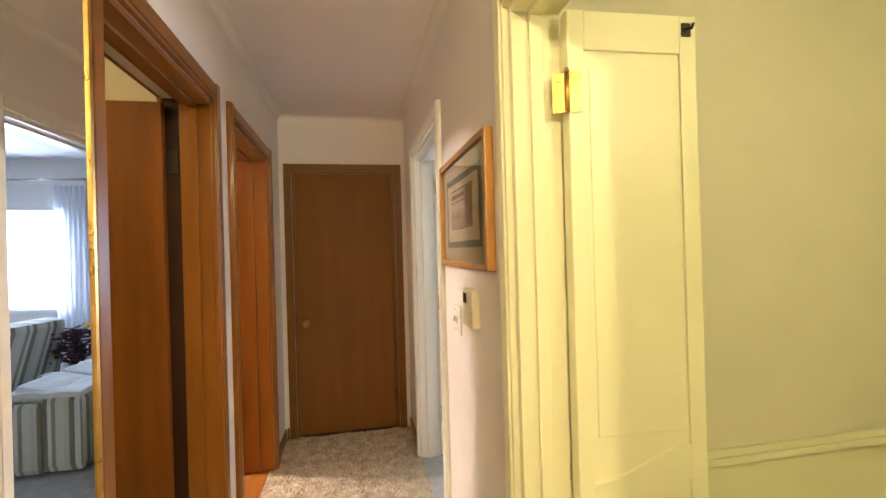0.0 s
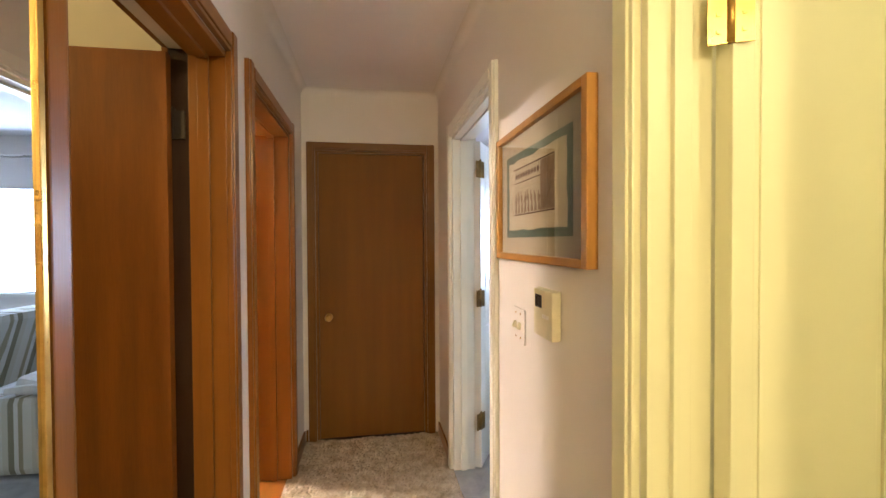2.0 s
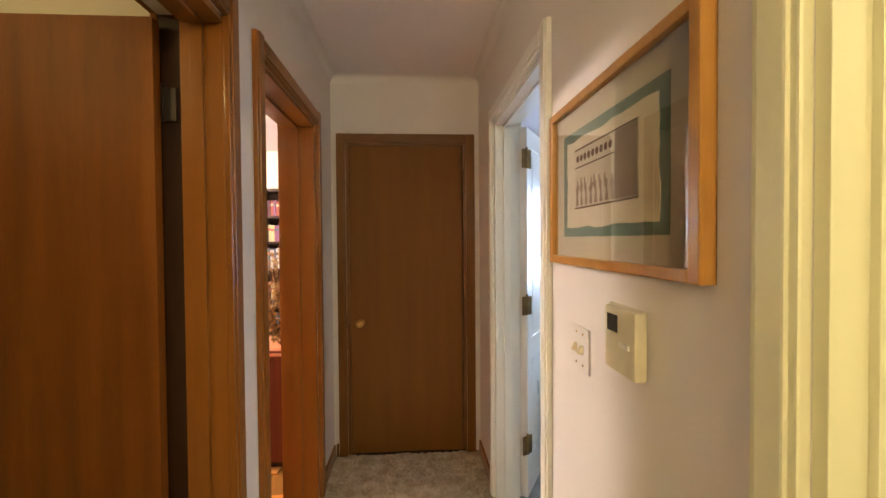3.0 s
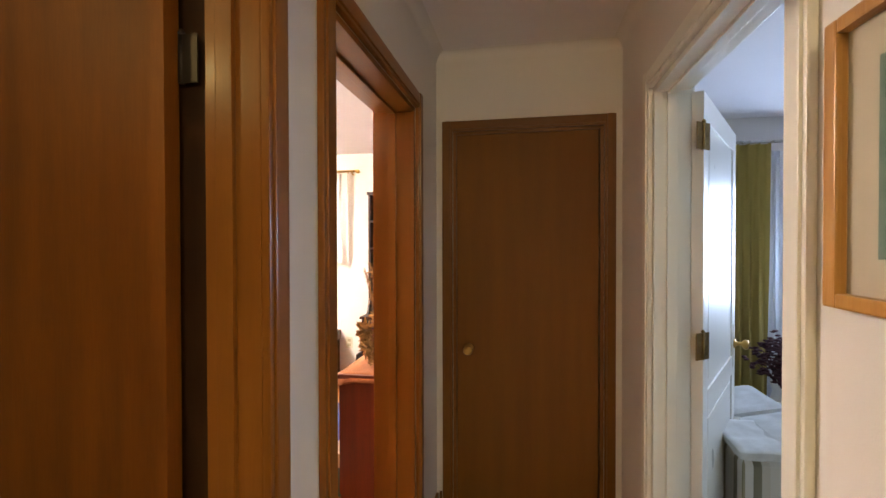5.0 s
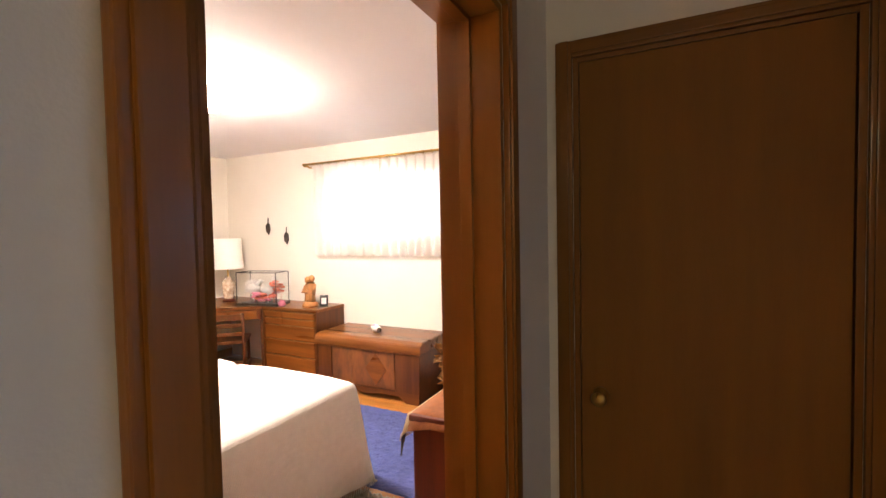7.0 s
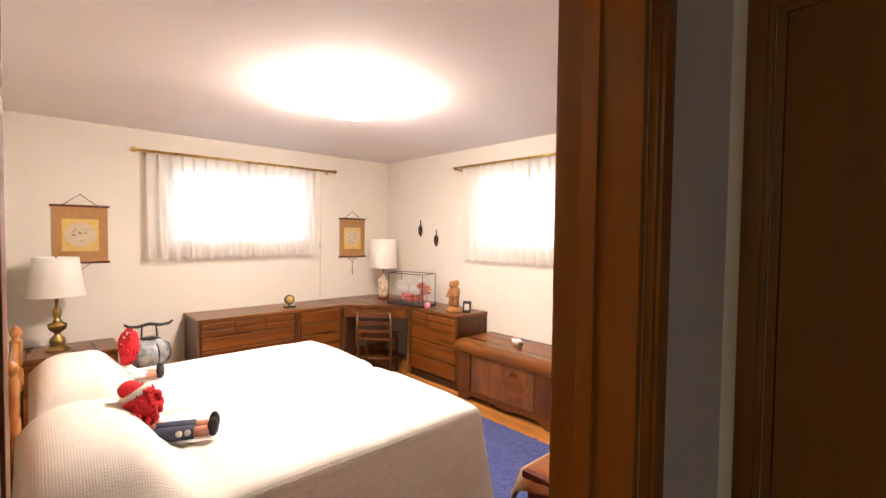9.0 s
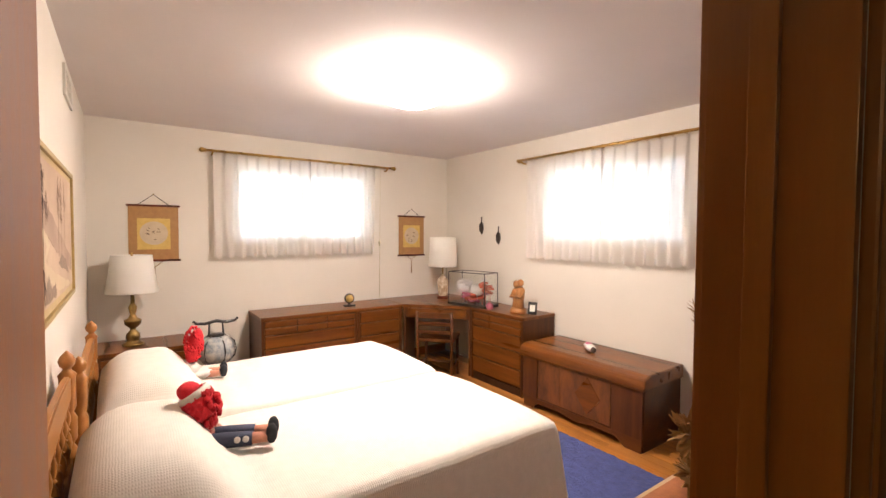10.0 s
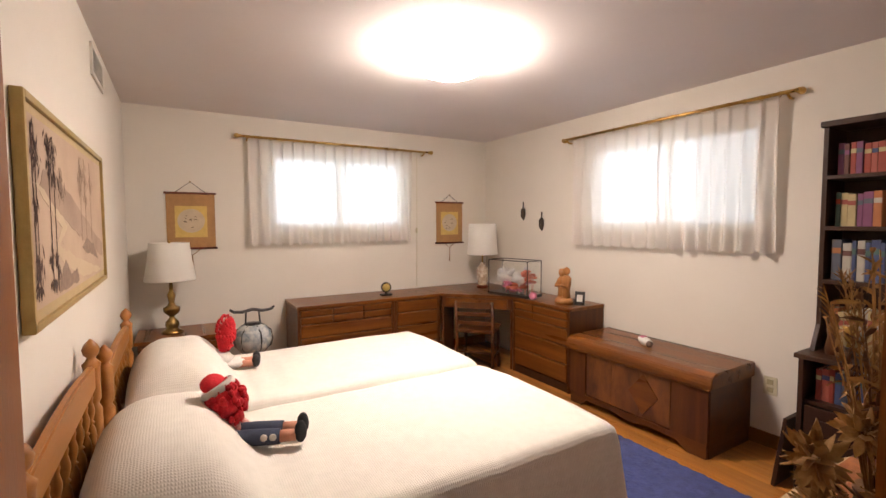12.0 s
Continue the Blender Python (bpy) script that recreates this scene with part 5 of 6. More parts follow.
porcelain_blue = surface("porcelain_blue", (0.62, 0.62, 0.58), (0.16, 0.22, 0.27), 0.2, 16, 90, 0.02, coat=0.5)
ln = thing("floor_lantern", "painted porcelain lantern in a black lacquered stand", "lantern", (-4.45, 3.46, 0))
lx, ly = -4.45, 3.46
part("globe", lathe(B(), [(0.06, 0.36), (0.10, 0.375), (0.135, 0.42), (0.145, 0.48), (0.135, 0.54), (0.10, 0.585), (0.055, 0.6)], (lx, ly, 0), 28), porcelain_blue, ln, "blue painted porcelain globe")
for k in range(6):
    q = 2 * math.pi * k / 6 + 0.3
    part("rib", tube(B(), [(lx + r * math.cos(q), ly + r * math.sin(q), z) for r, z in ((0.065, 0.355), (0.14, 0.42), (0.152, 0.48), (0.14, 0.545), (0.06, 0.605))], 0.005, 6), black_lacquer, ln)
part("cap", lathe(B(), [(0.065, 0.598), (0.065, 0.612), (0.02, 0.618)], (lx, ly, 0), 20), black_lacquer, ln)
part("stand", lathe(B(), [(0.11, 0), (0.11, 0.03), (0.05, 0.05), (0.045, 0.3), (0.09, 0.34), (0.09, 0.36)], (lx, ly, 0), 20), black_lacquer, ln)
for dy in (-0.055, 0.055):
    part("post", tube(B(), [(lx, ly + dy, 0.612), (lx, ly + dy * 0.9, 0.705)], 0.007, 8), black_lacquer, ln)
part("handle", tube(B(), [(lx, ly - 0.17, 0.735), (lx, ly - 0.145, 0.712), (lx, ly - 0.08, 0.705), (lx, ly, 0.722), (lx, ly + 0.08, 0.705), (lx, ly + 0.145, 0.712), (lx, ly + 0.17, 0.735)], [0.009, 0.012, 0.013, 0.014, 0.013, 0.012, 0.009], 8), black_lacquer, ln, "curved black crossbar")

# ---- dolls ----
yarn = surface("yarn", (0.60, 0.016, 0.028), (0.44, 0.008, 0.016), 0.95, 40, 160, 0.8)
denim = surface("denim", (0.045, 0.055, 0.09), (0.03, 0.038, 0.065), 0.9, 40, 300, 0.4)
doll_skin = surface("doll_cloth", (0.62, 0.28, 0.18), None, 0.9, 40, 300, 0.2)
white_cloth = surface("white_cloth", (0.74, 0.70, 0.64), None, 0.95, 30, 260, 0.4)
black_felt = surface("black_felt", (0.012, 0.012, 0.014), None, 0.9, 30, 200, 0.3)
red_print = surface("red_print", (0.42, 0.06, 0.05), (0.60, 0.45, 0.38), 0.9, 70, 200, 0.2)


def yarn_hair(bm, c, r, n, seed, squash=1.0):
    r4 = random.Random(seed)
    for k in range(n):
        v = Vector((r4.gauss(0, 1), r4.gauss(0, 1), r4.gauss(0, 1))).normalized()
        p = Vector(c) + Vector((v.x * r, v.y * r, v.z * r * squash))
        blob(bm, p, (r * 0.17, r * 0.17, r * 0.21), 0.6, 6, 0)


def doll_boy(at, rz):
    m = pose(*at, 0, 0, rz)
    bm = B()
    blob(bm, (0, 0.02, 0.16), (0.066, 0.062, 0.07), 0.1, 14, 0)
    yarn_hair(bm, (0, 0.03, 0.15), 0.064, 150, 2, 1.25)
    lathe(bm, [(0.058, -0.012), (0.062, 0), (0.058, 0.012), (0.052, 0.016), (0.052, -0.016)], m=pose(-0.004, 0.006, 0.205, 32, 0, 0), seg=20, mi=3)
    blob(bm, (-0.004, -0.012, 0.222), (0.046, 0.043, 0.034), 0.05, 14, 0)
    blob(bm, (0, 0.03, 0.06), (0.052, 0.045, 0.068), 0.1, 12, 5)
    for sx in (-0.03, 0.03):
        tube(bm, [(sx, 0.04, 0.03), (sx * 1.1, 0.12, 0.032), (sx * 1.1, 0.215, 0.03)], [0.03, 0.029, 0.027], 12, 1)
        tube(bm, [(sx * 1.1, 0.21, 0.03), (sx * 1.1, 0.27, 0.03)], [0.021, 0.02], 10, 2)
        blob(bm, (sx * 1.15, 0.285, 0.042), (0.025, 0.022, 0.04), 0.0, 12, 4)
    for dy in (0.165, 0.195):
        lathe(bm, [(0.012, 0), (0.012, 0.004), (0.004, 0.005)], m=pose(0.06, dy, 0.04, 0, 80, 0), seg=12, mi=3)
    for sx in (-1, 1):
        tube(bm, [(sx * 0.05, 0.03, 0.085), (sx * 0.085, 0.05, 0.05), (sx * 0.08, 0.085, 0.025)], [0.02, 0.02, 0.016], 8, 5)
        blob(bm, (sx * 0.08, 0.095, 0.022), (0.017, 0.017, 0.015), 0, 8, 3)
    bm.transform(m)
    return single("rag_doll", bm, [yarn, denim, doll_skin, white_cloth, black_felt, red_print], "rag doll with red yarn hair and blue trousers on the bed", "doll", "pair of rag dolls")


def doll_girl(at, rz):
    m = pose(*at, 0, 0, rz)
    bm = B()
    blob(bm, (0, 0.03, 0.20), (0.045, 0.042, 0.10), 0.1, 14, 0, m=pose(0, 0, 0, -14, 0, 0))
    yarn_hair(bm, (0, 0.075, 0.20), 0.046, 110, 5, 2.1)
    blob(bm, (0, 0.04, 0.05), (0.07, 0.07, 0.055), 0.25, 14, 3)
    blob(bm, (0, 0.10, 0.03), (0.085, 0.07, 0.025), 0.3, 14, 3)
    for sx in (-0.028, 0.028):
        tube(bm, [(sx, 0.12, 0.025), (sx * 1.2, 0.21, 0.026)], [0.02, 0.018], 10, 2)
        blob(bm, (sx * 1.3, 0.225, 0.038), (0.024, 0.022, 0.036), 0, 12, 4)
        tube(bm, [(sx * 1.9, 0.03, 0.085), (sx * 2.9, 0.06, 0.05)], [0.018, 0.02], 8, 3)
    bm.transform(m)
    return single("rag_doll", bm, [yarn, denim, doll_skin, white_cloth, black_felt, red_print], "rag doll with red yarn hair and white dress on the bed", "doll", "pair of rag dolls")


doll_boy((-2.23, 3.04, 0.64), -20)
doll_girl((-3.20, 3.08, 0.63), -10)

# ---- things on the dressers and chest ----
ck = thing("desk_clock", "small round brass clock on a black stand", "clock", (-4.53, 4.69, DH))
m = pose(-4.53, 4.69, DH + 0.082, 0, 90, -15)
part("case", lathe(B(), [(0.046, -0.014), (0.05, -0.01), (0.05, 0.01), (0.046, 0.016), (0.04, 0.016)], m=m, seg=24), black_lacquer, ck)
part("dial", lathe(B(), [(0.038, 0.016), (0.038, 0.018), (0.002, 0.0185)], m=m, seg=24), gold_paper, ck, "pale gilt dial")
bm = B()
for k in range(12):
    q = 2 * math.pi * k / 12
    obox(bm, m @ Vector((0.031 * math.cos(q), 0.031 * math.sin(q), 0.0195)), (0.0015, 0.004, 0.004), -15)
part("hour_marks", bm, ink, ck)
part("stand", box(B(), -4.56, -4.50, 4.635, 4.745, DH, DH + 0.02, 0.005), black_lacquer, ck)
part("neck", lathe(B(), [(0.02, 0.02), (0.009, 0.028), (0.012, 0.036)], (-4.53, 4.69, DH), 12), black_lacquer, ck)

gc = thing("display_case", "glass display case with white bird ornaments and pink flowers", "display case", (-3.85, 5.78, DH))
ga = 12
mg = pose(-4.10, 5.62, DH, 0, 0, ga)
GW, GD, GH = 0.47, 0.22, 0.345
gpart = lambda nm, bm, mt, lb="": (bm.transform(mg), part(nm, bm, mt, gc, lb))[1]
gpart("base", box(B(), -0.008, GW + 0.008, -0.008, GD + 0.008, 0, 0.026, 0.003), black_lacquer, "black lacquered base")
for x in (0, GW):
    for y in (0, GD):
        gpart("edge_bar", tube(B(), [(x, y, 0.026), (x, y, GH)], 0.0045, 6), black_lacquer)
for p0, p1 in (((0, 0), (GW, 0)), ((0, GD), (GW, GD)), ((0, 0), (0, GD)), ((GW, 0), (GW, GD))):
    gpart("edge_bar", tube(B(), [(*p0, GH), (*p1, GH)], 0.0045, 6), black_lacquer)
for bx in ((0.005, GW - 0.005, -0.001, 0.001, 0.027, GH - 0.004), (GW - 0.001, GW + 0.001, 0.005, GD - 0.008, 0.027, GH - 0.004), (0.005, GW - 0.005, GD - 0.001, GD + 0.001, 0.027, GH - 0.004)):
    gpart("pane", box(B(), *bx), glass).visible_shadow = False
feather = surface("feather", (0.80, 0.78, 0.74), (0.72, 0.69, 0.66), 0.8, 30, 120, 0.6)
petal = surface("petal", (0.66, 0.20, 0.11), (0.52, 0.10, 0.06), 0.8, 30, 120, 0.4)
petal_pink = surface("petal_pink", (0.62, 0.22, 0.30), (0.50, 0.13, 0.22), 0.8, 30, 120, 0.4)
for c, wing, hd in (((0.13, 0.10, 0.17), 1.0, (0.10, 0.0, 0.09)), ((0.32, 0.075, 0.165), 0.75, (0.075, 0, 0.12))):
    c = Vector(c)
    bm = blob(B(), c, (0.085 * wing + 0.01, 0.05, 0.055), 0.2, 16)
    # fanned tail and raised wing of long feathers
    for k in range(9):
        q = math.radians(205 - k * 17)
        tip = c + Vector((math.cos(q) * 0.12, 0.015 * math.sin(k), math.sin(q) * 0.10)) * wing
        tube(bm, [c + Vector((-0.02, 0, 0.01)), c.lerp(tip, 0.6), tip], [0.018, 0.02 * wing, 0.006], 7)
    tube(bm, [c + Vector((0.03, 0, 0.02)), c + Vector(hd) * 0.75 + Vector((0.012, 0, 0)), c + Vector(hd)], [0.034, 0.018, 0.02], 10)
    tube(bm, [c + Vector(hd), c + Vector(hd) + Vector((0.03, 0, -0.012))], [0.008, 0.002], 6)
    tube(bm, [c + Vector((0, 0, -0.04)), (c.x, c.y, 0.02)], 0.006, 6)
    bm.transform(mg)
    part("bird_ornament", bm, feather, gc, "white feathered bird ornament")
r5 = random.Random(4)
for k in range(34):
    x = r5.uniform(0.16, 0.45)
    y = r5.uniform(0.03, 0.19)
    z = r5.uniform(0.045, 0.12) if x < 0.34 else r5.uniform(0.045, 0.25)
    bm = B()
    for j in range(6):
        q = 2 * math.pi * j / 6
        blob(bm, (x + 0.019 * math.cos(q), y + 0.019 * math.sin(q), z + r5.uniform(-0.006, 0.01)), (0.021, 0.019, 0.011), 0.35, 7)
    tube(bm, [(x, y, z), (x, y, 0.022)], 0.002, 4)
    gpart("flower", bm, petal if r5.random() > 0.2 else petal_pink)
bx = thing("gift_box", "small pink wrapped ornament beside the glass case", "ornament", (-3.58, 5.74, DH))
part("bundle", blob(B(), (-3.585, 5.74, DH + 0.035), (0.045, 0.03, 0.036), 0.5, 12), petal_pink, bx)

statue_wood = wood("statue_wood", (0.42, 0.19, 0.06), (0.29, 0.12, 0.035), 0.5)
bm = lathe(B(), [(0.075, 0), (0.08, 0.02), (0.07, 0.045), (0.05, 0.06)], (-3.30, 5.84, DH), 16)
for sx, h in ((-0.026, 0.27), (0.028, 0.285)):
    lathe(bm, [(0.038, 0.05), (0.032, 0.12), (0.04, 0.18), (0.042, h - 0.06), (0.02, h - 0.035)], (-3.30 + sx, 5.84, DH), 14)
    blob(bm, (-3.30 + sx, 5.84, DH + h), (0.031, 0.031, 0.037), 0.15, 12)
    tube(bm, [(-3.30 + sx * 2.2, 5.835, DH + h - 0.07), (-3.30 + sx * 2.6, 5.81, DH + 0.15), (-3.30, 5.80, DH + 0.16)], 0.014, 8)
single("carved_statue", bm, statue_wood, "carved pale wooden statue of two plain figures", "statue")
pf = thing("photo_frame", "small black photo frame standing on the dresser", "photo frame", (-3.16, 5.88, DH))
mf = pose(-3.16, 5.88, DH, -12, 0, 28)
for nm, bm, mt in (("frame", box(B(), -0.042, 0.042, -0.005, 0.007, 0.002, 0.118, 0.003), black_lacquer), ("photo", box(B(), -0.024, 0.024, -0.0065, -0.005, 0.03, 0.09), plastic_white), ("easel_back", obox(B(), (0, 0.03, 0.045), (0.03, 0.004, 0.09), 0, 0, 30), black_lacquer)):
    bm.transform(mf)
    part(nm, bm, mt, pf)
dish = thing("duck_ornament", "white and brown painted bird ornament on the chest", "ornament", (-2.52, 5.86, 0.53))
part("body", blob(B(), (0, 0, 0.032), (0.085, 0.035, 0.032), 0.2, 14, m=pose(-2.52, 5.86, 0.53, 0, 0, -30)), feather, dish)
part("head", blob(B(), (0.07, 0, 0.025), (0.026, 0.022, 0.024), 0.1, 10, m=pose(-2.52, 5.86, 0.53, 0, 0, -30)), ink, dish, "dark painted head")
part("wing", blob(B(), (-0.01, 0.0, 0.052), (0.05, 0.026, 0.014), 0.2, 10, m=pose(-2.52, 5.86, 0.53, 0, 0, -30)), petal_pink, dish)

# ---- cabinet by the door, runner, dried flowers ----
cab = thing("side_cabinet", "red mahogany cabinet beside the bedroom door", "cabinet", (-0.82, 4.28, 0))
part("body", box(B(), -0.97, -0.65, 3.93, 4.66, 0.03, 0.705, 0.004), mahogany, cab)
part("top", box(B(), -0.985, -0.645, 3.915, 4.675, 0.705, 0.73, 0.006), mahogany, cab)
part("plinth", box(B(), -0.96, -0.66, 3.94, 4.65, 0, 0.03), shelf_wood, cab)
for y in (3.95, 4.30):
    dd = part("cabinet_door", box(B(), -0.986, -0.97, y, y + 0.335, 0.06, 0.69, 0.004), mahogany, cab)
    part("knob", lathe(B(), [(0.008, 0), (0.014, 0.012), (0.004, 0.02)], m=pose(-0.986, y + (0.30 if y < 4 else 0.035), 0.4, 0, -90, 0), seg=10), brass, dd)
runner_mat = surface("runner_mat", (0.30, 0.10, 0.028), (0.22, 0.07, 0.018), 0.95, 40, 300, 0.4)
band_mat = surface("band_mat", (0.045, 0.03, 0.022), (0.09, 0.06, 0.04), 0.95, 40, 300, 0.4)
tan_mat = surface("tan_mat", (0.42, 0.28, 0.15), None, 0.95, 40, 300, 0.4)


def drape_over(bm, u0, u1, amp, mi):
    """A strip of the cloth, following its length over the front edge."""
    n, rows = 18, []
    for j in range(7):
        u = u0 + (u1 - u0) * j / 6
        line = []
        for i in range(n + 1):
            y = 3.90 + 0.72 * i / n
            if u < 0.30:
                x, z = -0.68 - u, 0.7335
            elif u < 0.33:
                x, z = -0.98 - (u - 0.30) * 0.6, 0.7335 - (u - 0.30) * 0.4
            else:
                q = u - 0.33
                x, z = -0.999 - 0.012 * math.sin(y * 26) * min(q * 10, 1) - 0.006, 0.722 - q
            if i == 0:
                z, y = z - 0.035 - 0.25 * max(u - 0.2, 0), 3.893
            line.append(bm.verts.new((x, y, z)))
        rows.append(line)
    for r0, r1 in zip(rows, rows[1:]):
        for i in range(n):
            q = bm.faces.new((r0[i], r0[i + 1], r1[i + 1], r1[i]))
            q.smooth, q.material_index = True, mi


run = thing("table_runner", "orange woven runner with black and tan borders on the cabinet", "table runner", (-0.82, 4.28, 0.733))
for nm, u0, u1, mt in (("cloth", 0.0, 0.30, runner_mat), ("border", 0.30, 0.34, tan_mat), ("border", 0.34, 0.40, band_mat)):
    bm = B()
    drape_over(bm, u0, u1, 0.01, 0)
    part(nm, bm, mt, run).modifiers.new("thickness", "SOLIDIFY").thickness = 0.003
bm = B()
for k in range(80):
    y = 3.90 + 0.72 * k / 80
    x = -1.005 - 0.012 * math.sin(y * 26) * 0.7
    tube(bm, [(x, y, 0.655), (x - 0.003, y + random.uniform(-0.004, 0.004), 0.625)], 0.0018, 4)
part("fringe", bm, tan_mat, run)

straw = surface("straw", (0.36, 0.19, 0.055), (0.22, 0.10, 0.03), 0.9, 30, 150, 0.4)
papery = surface("papery", (0.46, 0.27, 0.10), (0.30, 0.15, 0.045), 0.85, 30, 150, 0.4)
straw_dark = surface("straw_dark", (0.15, 0.07, 0.022), (0.09, 0.04, 0.014), 0.9, 30, 150, 0.4)
dry = thing("dried_flowers", "dried brown flowers and grasses in a woven basket vase", "dried flowers", (-0.77, 4.10, 0.735))
vx, vy, vz = -0.77, 4.10, 0.737
part("vase", lathe(B(), [(0.05, 0), (0.062, 0.03), (0.066, 0.09), (0.05, 0.14), (0.055, 0.16)], (vx, vy, vz), 18), straw_dark, dry, "woven straw vase")
r6 = random.Random(21)


def strip(bm, a, d, side, w, curl, steps=5):
    """A thin tapering leaf or petal that curls along its length."""
    prev = None
    for k in range(steps + 1):
        t = k / steps
        c = a + d * t + Vector((0, 0, -curl * t * t))
        h = side * w * (math.sin(math.pi * min(0.15 + t * 0.85, 1.0)) + 0.04)
        row = (bm.verts.new(c - h), bm.verts.new(c + d.cross(side).normalized() * w * 0.3), bm.verts.new(c + h))
        if prev:
            for q in range(2):
                bm.faces.new((prev[q], prev[q + 1], row[q + 1], row[q])).smooth = True
        prev = row


def unit():
    return Vector((r6.gauss(0, 1), r6.gauss(0, 1), r6.gauss(0, 1))).normalized()


for k in range(46):
    q, tilt, L3 = r6.uniform(0, 6.28), r6.uniform(0.05, 0.5), r6.uniform(0.22, 0.56)
    tx, ty = vx + math.cos(q) * tilt * L3 * 0.6, vy + math.sin(q) * tilt * L3 * 0.6 - 0.03
    top = Vector((min(tx, -0.68), ty, vz + 0.14 + L3 * (1 - tilt * 0.5)))
    base = Vector((vx + math.cos(q) * 0.02, vy + math.sin(q) * 0.02, vz + 0.05))
    midp = base.lerp(top, 0.55) + Vector((0, 0, 0.04))
    bm = tube(B(), [base, midp, top], [0.0026, 0.002, 0.0013], 5)
    if k % 3 == 0:
        # plume of short bristles
        for j in range(60):
            t = r6.uniform(0.25, 1.0)
            c = midp.lerp(top, t)
            d = (unit() + (top - midp).normalized() * 1.6).normalized() * r6.uniform(0.015, 0.035)
            strip(bm, c, d, d.cross(unit()).normalized(), 0.0016, 0.003, 2)
    else:
        for j in range(12):
            c = base.lerp(midp, r6.uniform(0.5, 1.0)).lerp(top, r6.uniform(0, 1.0))
            d = (unit() + Vector((0, 0, 0.6))).normalized() * r6.uniform(0.02, 0.05)
            strip(bm, c, d, d.cross(unit()).normalized(), 0.0045, 0.012, 4)
    part("stalk", bm, straw if k % 4 else straw_dark, dry)
for (x, y, z), rad in (((-0.86, 4.02, 0.95), 0.058), ((-0.84, 4.0, 0.86), 0.05), ((-0.79, 4.03, 1.03), 0.05), ((-0.88, 4.09, 0.88), 0.05), ((-0.74, 4.02, 0.92), 0.048), ((-0.80, 3.99, 0.80), 0.045)):
    bm = B()
    for k in range(70):
        v = unit()
        d = v * rad * r6.uniform(0.6, 0.9)
        strip(bm, Vector((x, y, z)) + v * rad * 0.25, d, d.cross(unit()).normalized(), rad * 0.2, -rad * 0.25 * r6.uniform(-0.6, 1), 4)
    tube(bm, [(x, y, z), (vx, vy, vz + 0.1)], 0.003, 5)
    part("flower_head", bm, papery, dry, "papery golden dried flower head")
cb = thing("storage_box", "cream and teal cardboard box beside the cabinet", "box", (-1.06, 4.13, 0))
teal = surface("teal", (0.05, 0.14, 0.13), None, 0.8, 20, 150, 0.1)
part("carton", box(B(), -1.085, -1.0, 4.02, 4.25, 0.004, 0.17, 0.003), teal, cb)
part("lid", box(B(), -1.09, -0.998, 4.015, 4.255, 0.17, 0.25, 0.004), paper, cb)
part("printed_bars", box(B(), -1.075, -1.03, 4.0125, 4.0155, 0.195, 0.215), ink_red, cb)

# ---- rugs ----
def rug(name, x0, x1, y0, y1, material, label, pile=0.012, step=0.014):
    nx, ny = int((x1 - x0) / step), int((y1 - y0) / step)
    g = np.random.default_rng(9)
    h = 0.004 + g.random((ny + 1, nx + 1)) * pile
    h[0], h[-1], h[:, 0], h[:, -1] = -0.004, -0.004, -0.004, -0.004
    jx, jy = g.normal(0, step * 0.15, (ny + 1, nx + 1)), g.normal(0, step * 0.15, (ny + 1, nx + 1))
    verts = [(x0 + step * i + jx[j, i], y0 + step * j + jy[j, i], h[j, i]) for j in range(ny + 1) for i in range(nx + 1)]
    w = nx + 1
    me = bpy.data.meshes.new(name)
    me.from_pydata(verts, [], [(j * w + i, j * w + i + 1, (j + 1) * w + i + 1, (j + 1) * w + i) for j in range(ny) for i in range(nx)])
    me.materials.append(material)
    return tagged(new(name, me), label, "rug")


rug("blue_rug", -3.5, -1.12, 4.46, 5.46, rug_blue, "dark blue short pile rug on the wooden floor", 0.006)
rug("shag_rug", -1.62, -1.12, 3.2, 4.43, rug_cream, "cream and brown shaggy bedside rug", 0.03, 0.012)

# ---- living room through the doorway ----
sofa = thing("sofa", "striped sofa with pale loose cushions behind the door", "sofa", (1.3, 4.2, 0))
part("back", box(B(), 0.93, 1.18, 3.76, 4.62, 0.02, 0.53, 0.05), sofa_cloth, sofa, "striped upholstered back")
part("seat", box(B(), 1.18, 1.72, 3.86, 4.52, 0.02, 0.31, 0.04), sofa_cloth, sofa)
part("seat_cushion", box(B(), 1.19, 1.74, 3.88, 4.50, 0.31, 0.43, 0.045), sofa_top, sofa)
for k in range(2):
    part("back_cushion", obox(B(), (1.22, 3.98 + k * 0.43, 0.505), (0.26, 0.40, 0.14), 0, 0.045, 0, -12), sofa_top, sofa, "pale loose cushion")
for y in (3.74, 4.51):
    part("arm", box(B(), 1.16, 1.70, y, y + 0.13, 0.02, 0.49, 0.04), sofa_cloth, sofa)
bm = box(B(), 0.912, 1.36, 3.732, 4.10, 0.522, 0.552)
bmesh.ops.subdivide_edges(bm, edges=bm.edges[:], cuts=14, use_grid_fill=True)
for v in bm.verts:
    v.co.z += 0.014 * noise.noise(v.co * 7) + 0.006 * noise.noise(v.co * 19)
for f in bm.faces:
    f.smooth = True
part("throw", bm, sofa_top, sofa, "pale rumpled cloth over the sofa back")
ac = thing("armchair", "striped armchair beside the living room window", "armchair", (2.3, 4.95, 0))
ma = pose(2.38, 4.95, 0, 0, 0, 100)
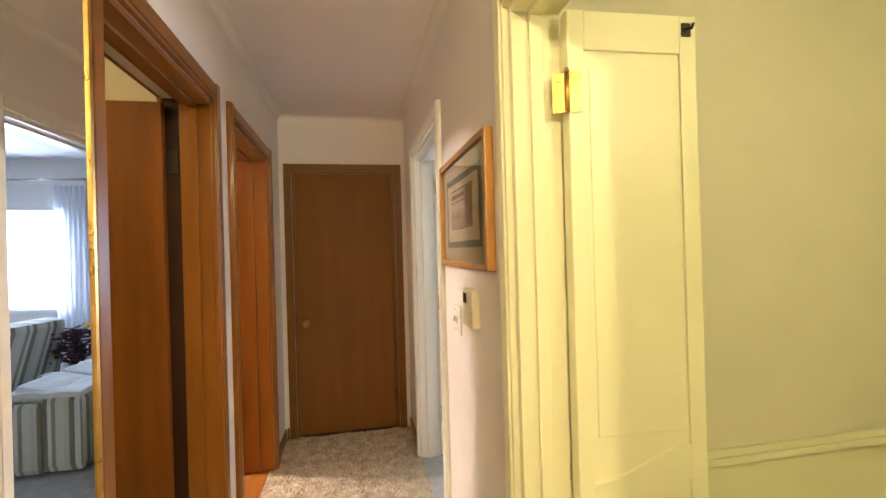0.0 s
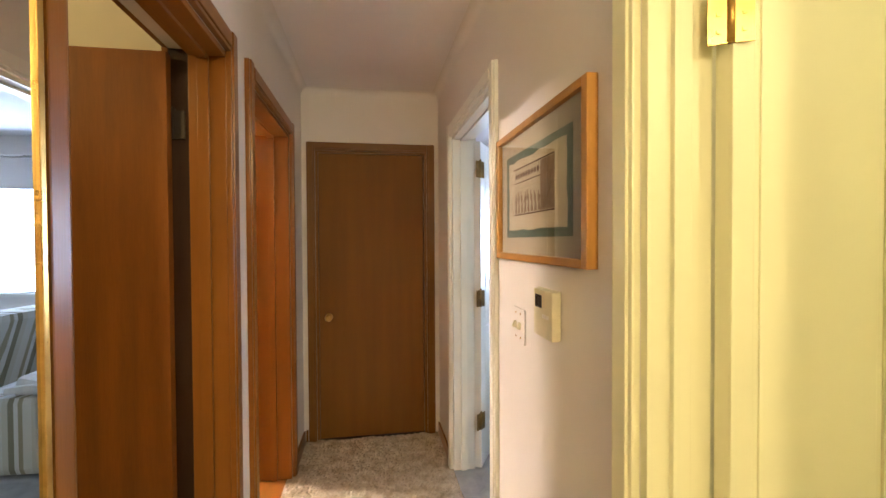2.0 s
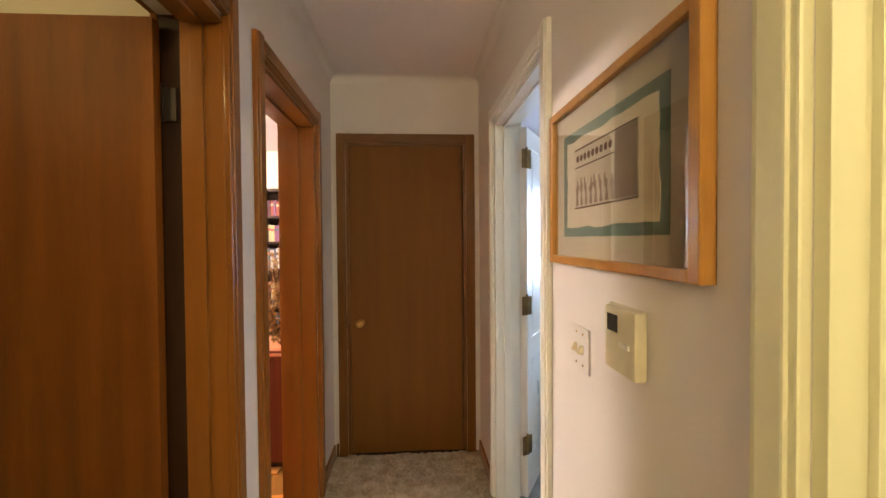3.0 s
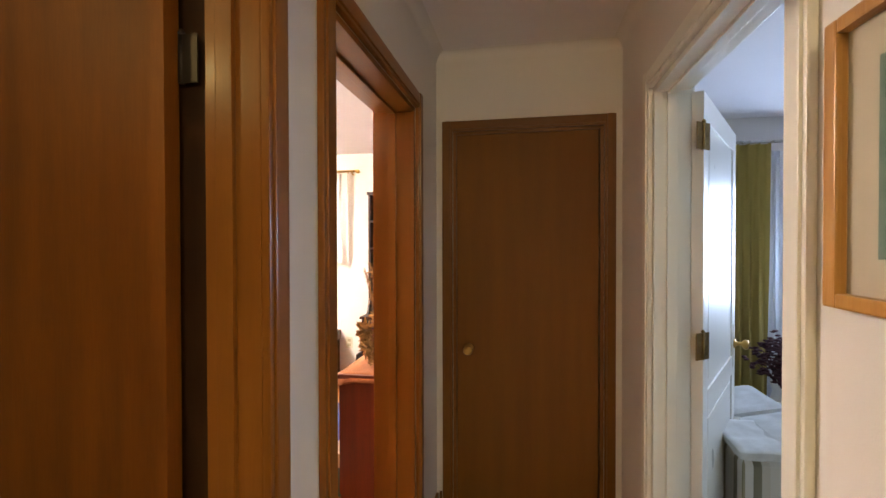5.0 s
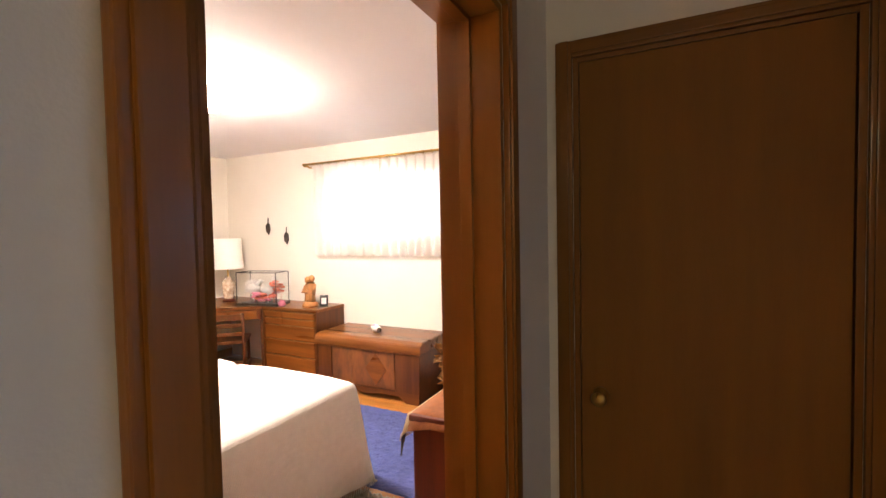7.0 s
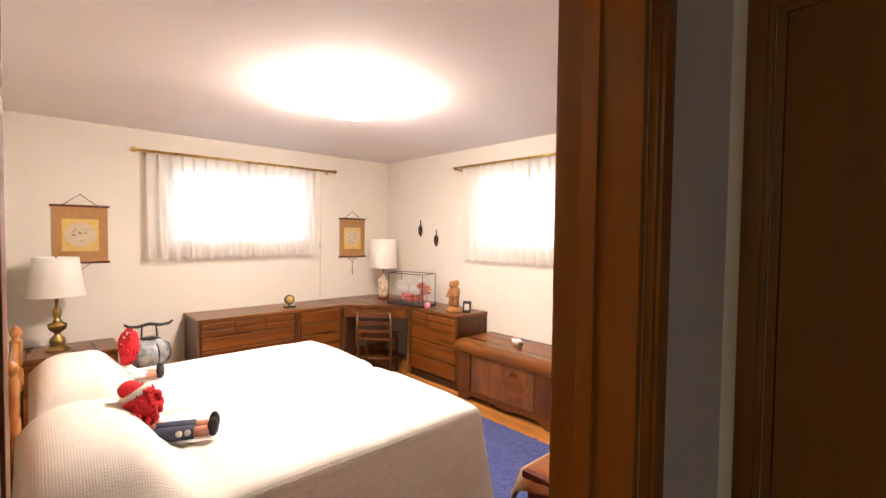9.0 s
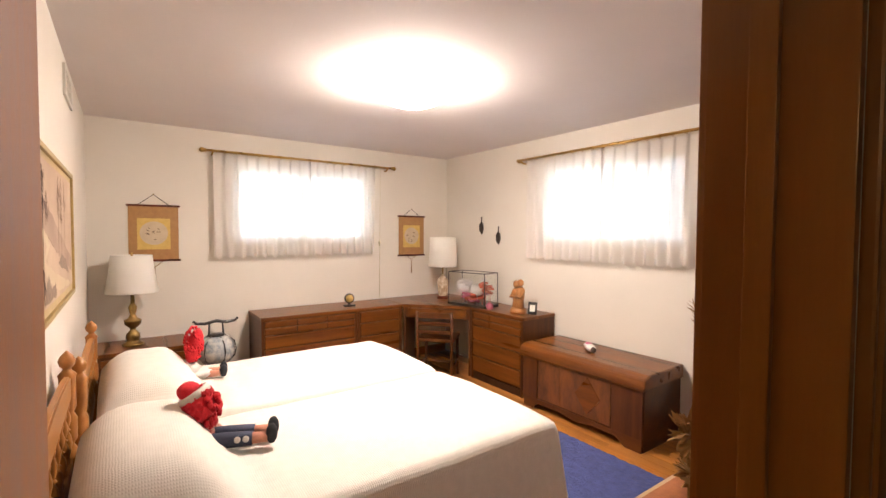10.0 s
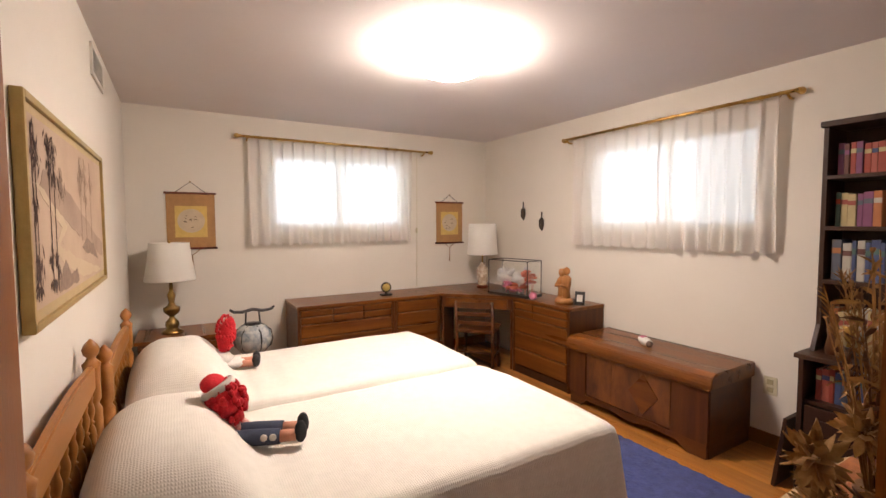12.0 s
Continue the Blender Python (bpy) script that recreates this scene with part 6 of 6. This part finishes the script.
for nm, bm in (("seat", box(B(), -0.3, 0.3, -0.32, 0.2, 0.02, 0.40, 0.04)), ("back", obox(B(), (0, 0.30, 0.45), (0.66, 0.18, 0.86), 0, 0.06, -8)), ("arm", box(B(), -0.40, -0.28, -0.34, 0.3, 0.02, 0.58, 0.045)), ("arm", box(B(), 0.28, 0.40, -0.34, 0.3, 0.02, 0.58, 0.045))):
    bm.transform(ma)
    part(nm, bm, sofa_cloth, ac)
dp = thing("drapes", "gold drapes and white sheer curtains on a metal rod", "curtain", (2.6, 5.6, 0.05))
part("curtain_rod", tube(B(), [(1.35, 5.60, 2.235), (4.6, 5.60, 2.235)], 0.013, 10), steel, dp)
for x in (1.45, 3.0, 4.5):
    part("bracket", tube(B(), [(x, 5.72, 2.26), (x, 5.60, 2.235)], 0.008, 6), steel, dp)
curtain_sheet("y", 5.62, 1.38, 1.90, 0.04, 2.22, 0.07, 7, drape_gold, dp, "drape_panel", 0.8)
curtain_sheet("y", 5.66, 1.90, 2.24, 0.06, 2.17, 0.05, 7, sheer_cloth, dp, "sheer_panel", 0.7)
curtain_sheet("y", 5.66, 3.70, 4.1, 0.06, 2.17, 0.05, 7, sheer_cloth, dp, "sheer_panel", 0.7)
fv = thing("flower_vase", "dark dried flowers in a white ceramic floor vase", "vase", (1.82, 5.2, 0))
part("vase", lathe(B(), [(0.07, 0), (0.09, 0.05), (0.10, 0.25), (0.07, 0.38), (0.085, 0.44), (0.08, 0.445)], (1.82, 5.2, 0), 20), white_gloss, fv, "white ceramic vase")
wine = surface("wine", (0.10, 0.03, 0.03), (0.05, 0.015, 0.02), 0.9, 30, 150, 0.3)
r7 = random.Random(6)
for k in range(44):
    q, s1 = r7.uniform(0, 6.28), r7.uniform(0.02, 0.22)
    tip = Vector((1.82 + math.cos(q) * s1, 5.2 + math.sin(q) * s1, 0.52 + r7.uniform(0, 0.26) - s1 * 0.35))
    bm = tube(B(), [(1.82, 5.2, 0.40), tip], 0.003, 4)
    for j in range(9):
        blob(bm, tip + Vector((r7.gauss(0, 0.03), r7.gauss(0, 0.03), r7.gauss(0, 0.03))), (0.020, 0.015, 0.008), 0.9, 6, m=None)
    part("flower_stem", bm, wine, fv)

# ---- floor strips of the bedroom ----
PL, PW = 1.05, 0.0785
base_mesh = mesh_of("plank", box(B(), -PL / 2 + 0.0008, PL / 2 - 0.0008, -PW / 2 + 0.0008, PW / 2 - 0.0008, -0.011, 0.0, 0.0012), plank_wood)
rowi, y = 0, BY0 + PW / 2
while y < BY1:
    off = [0.0, 0.43, 0.21, 0.67, 0.12, 0.55][rowi % 6]
    x = BX0 - off + PL / 2
    while x - PL / 2 < BX1:
        if x + PL / 2 > BX0 and x - PL / 2 > BX0 - 0.14 and x + PL / 2 < BX1 + 0.15:
            ob = new("plank", base_mesh)
            ob.location = (x, y, 0.0)
            ob.parent = bedroom_floor
        x += PL
    rowi += 1
    y += PW
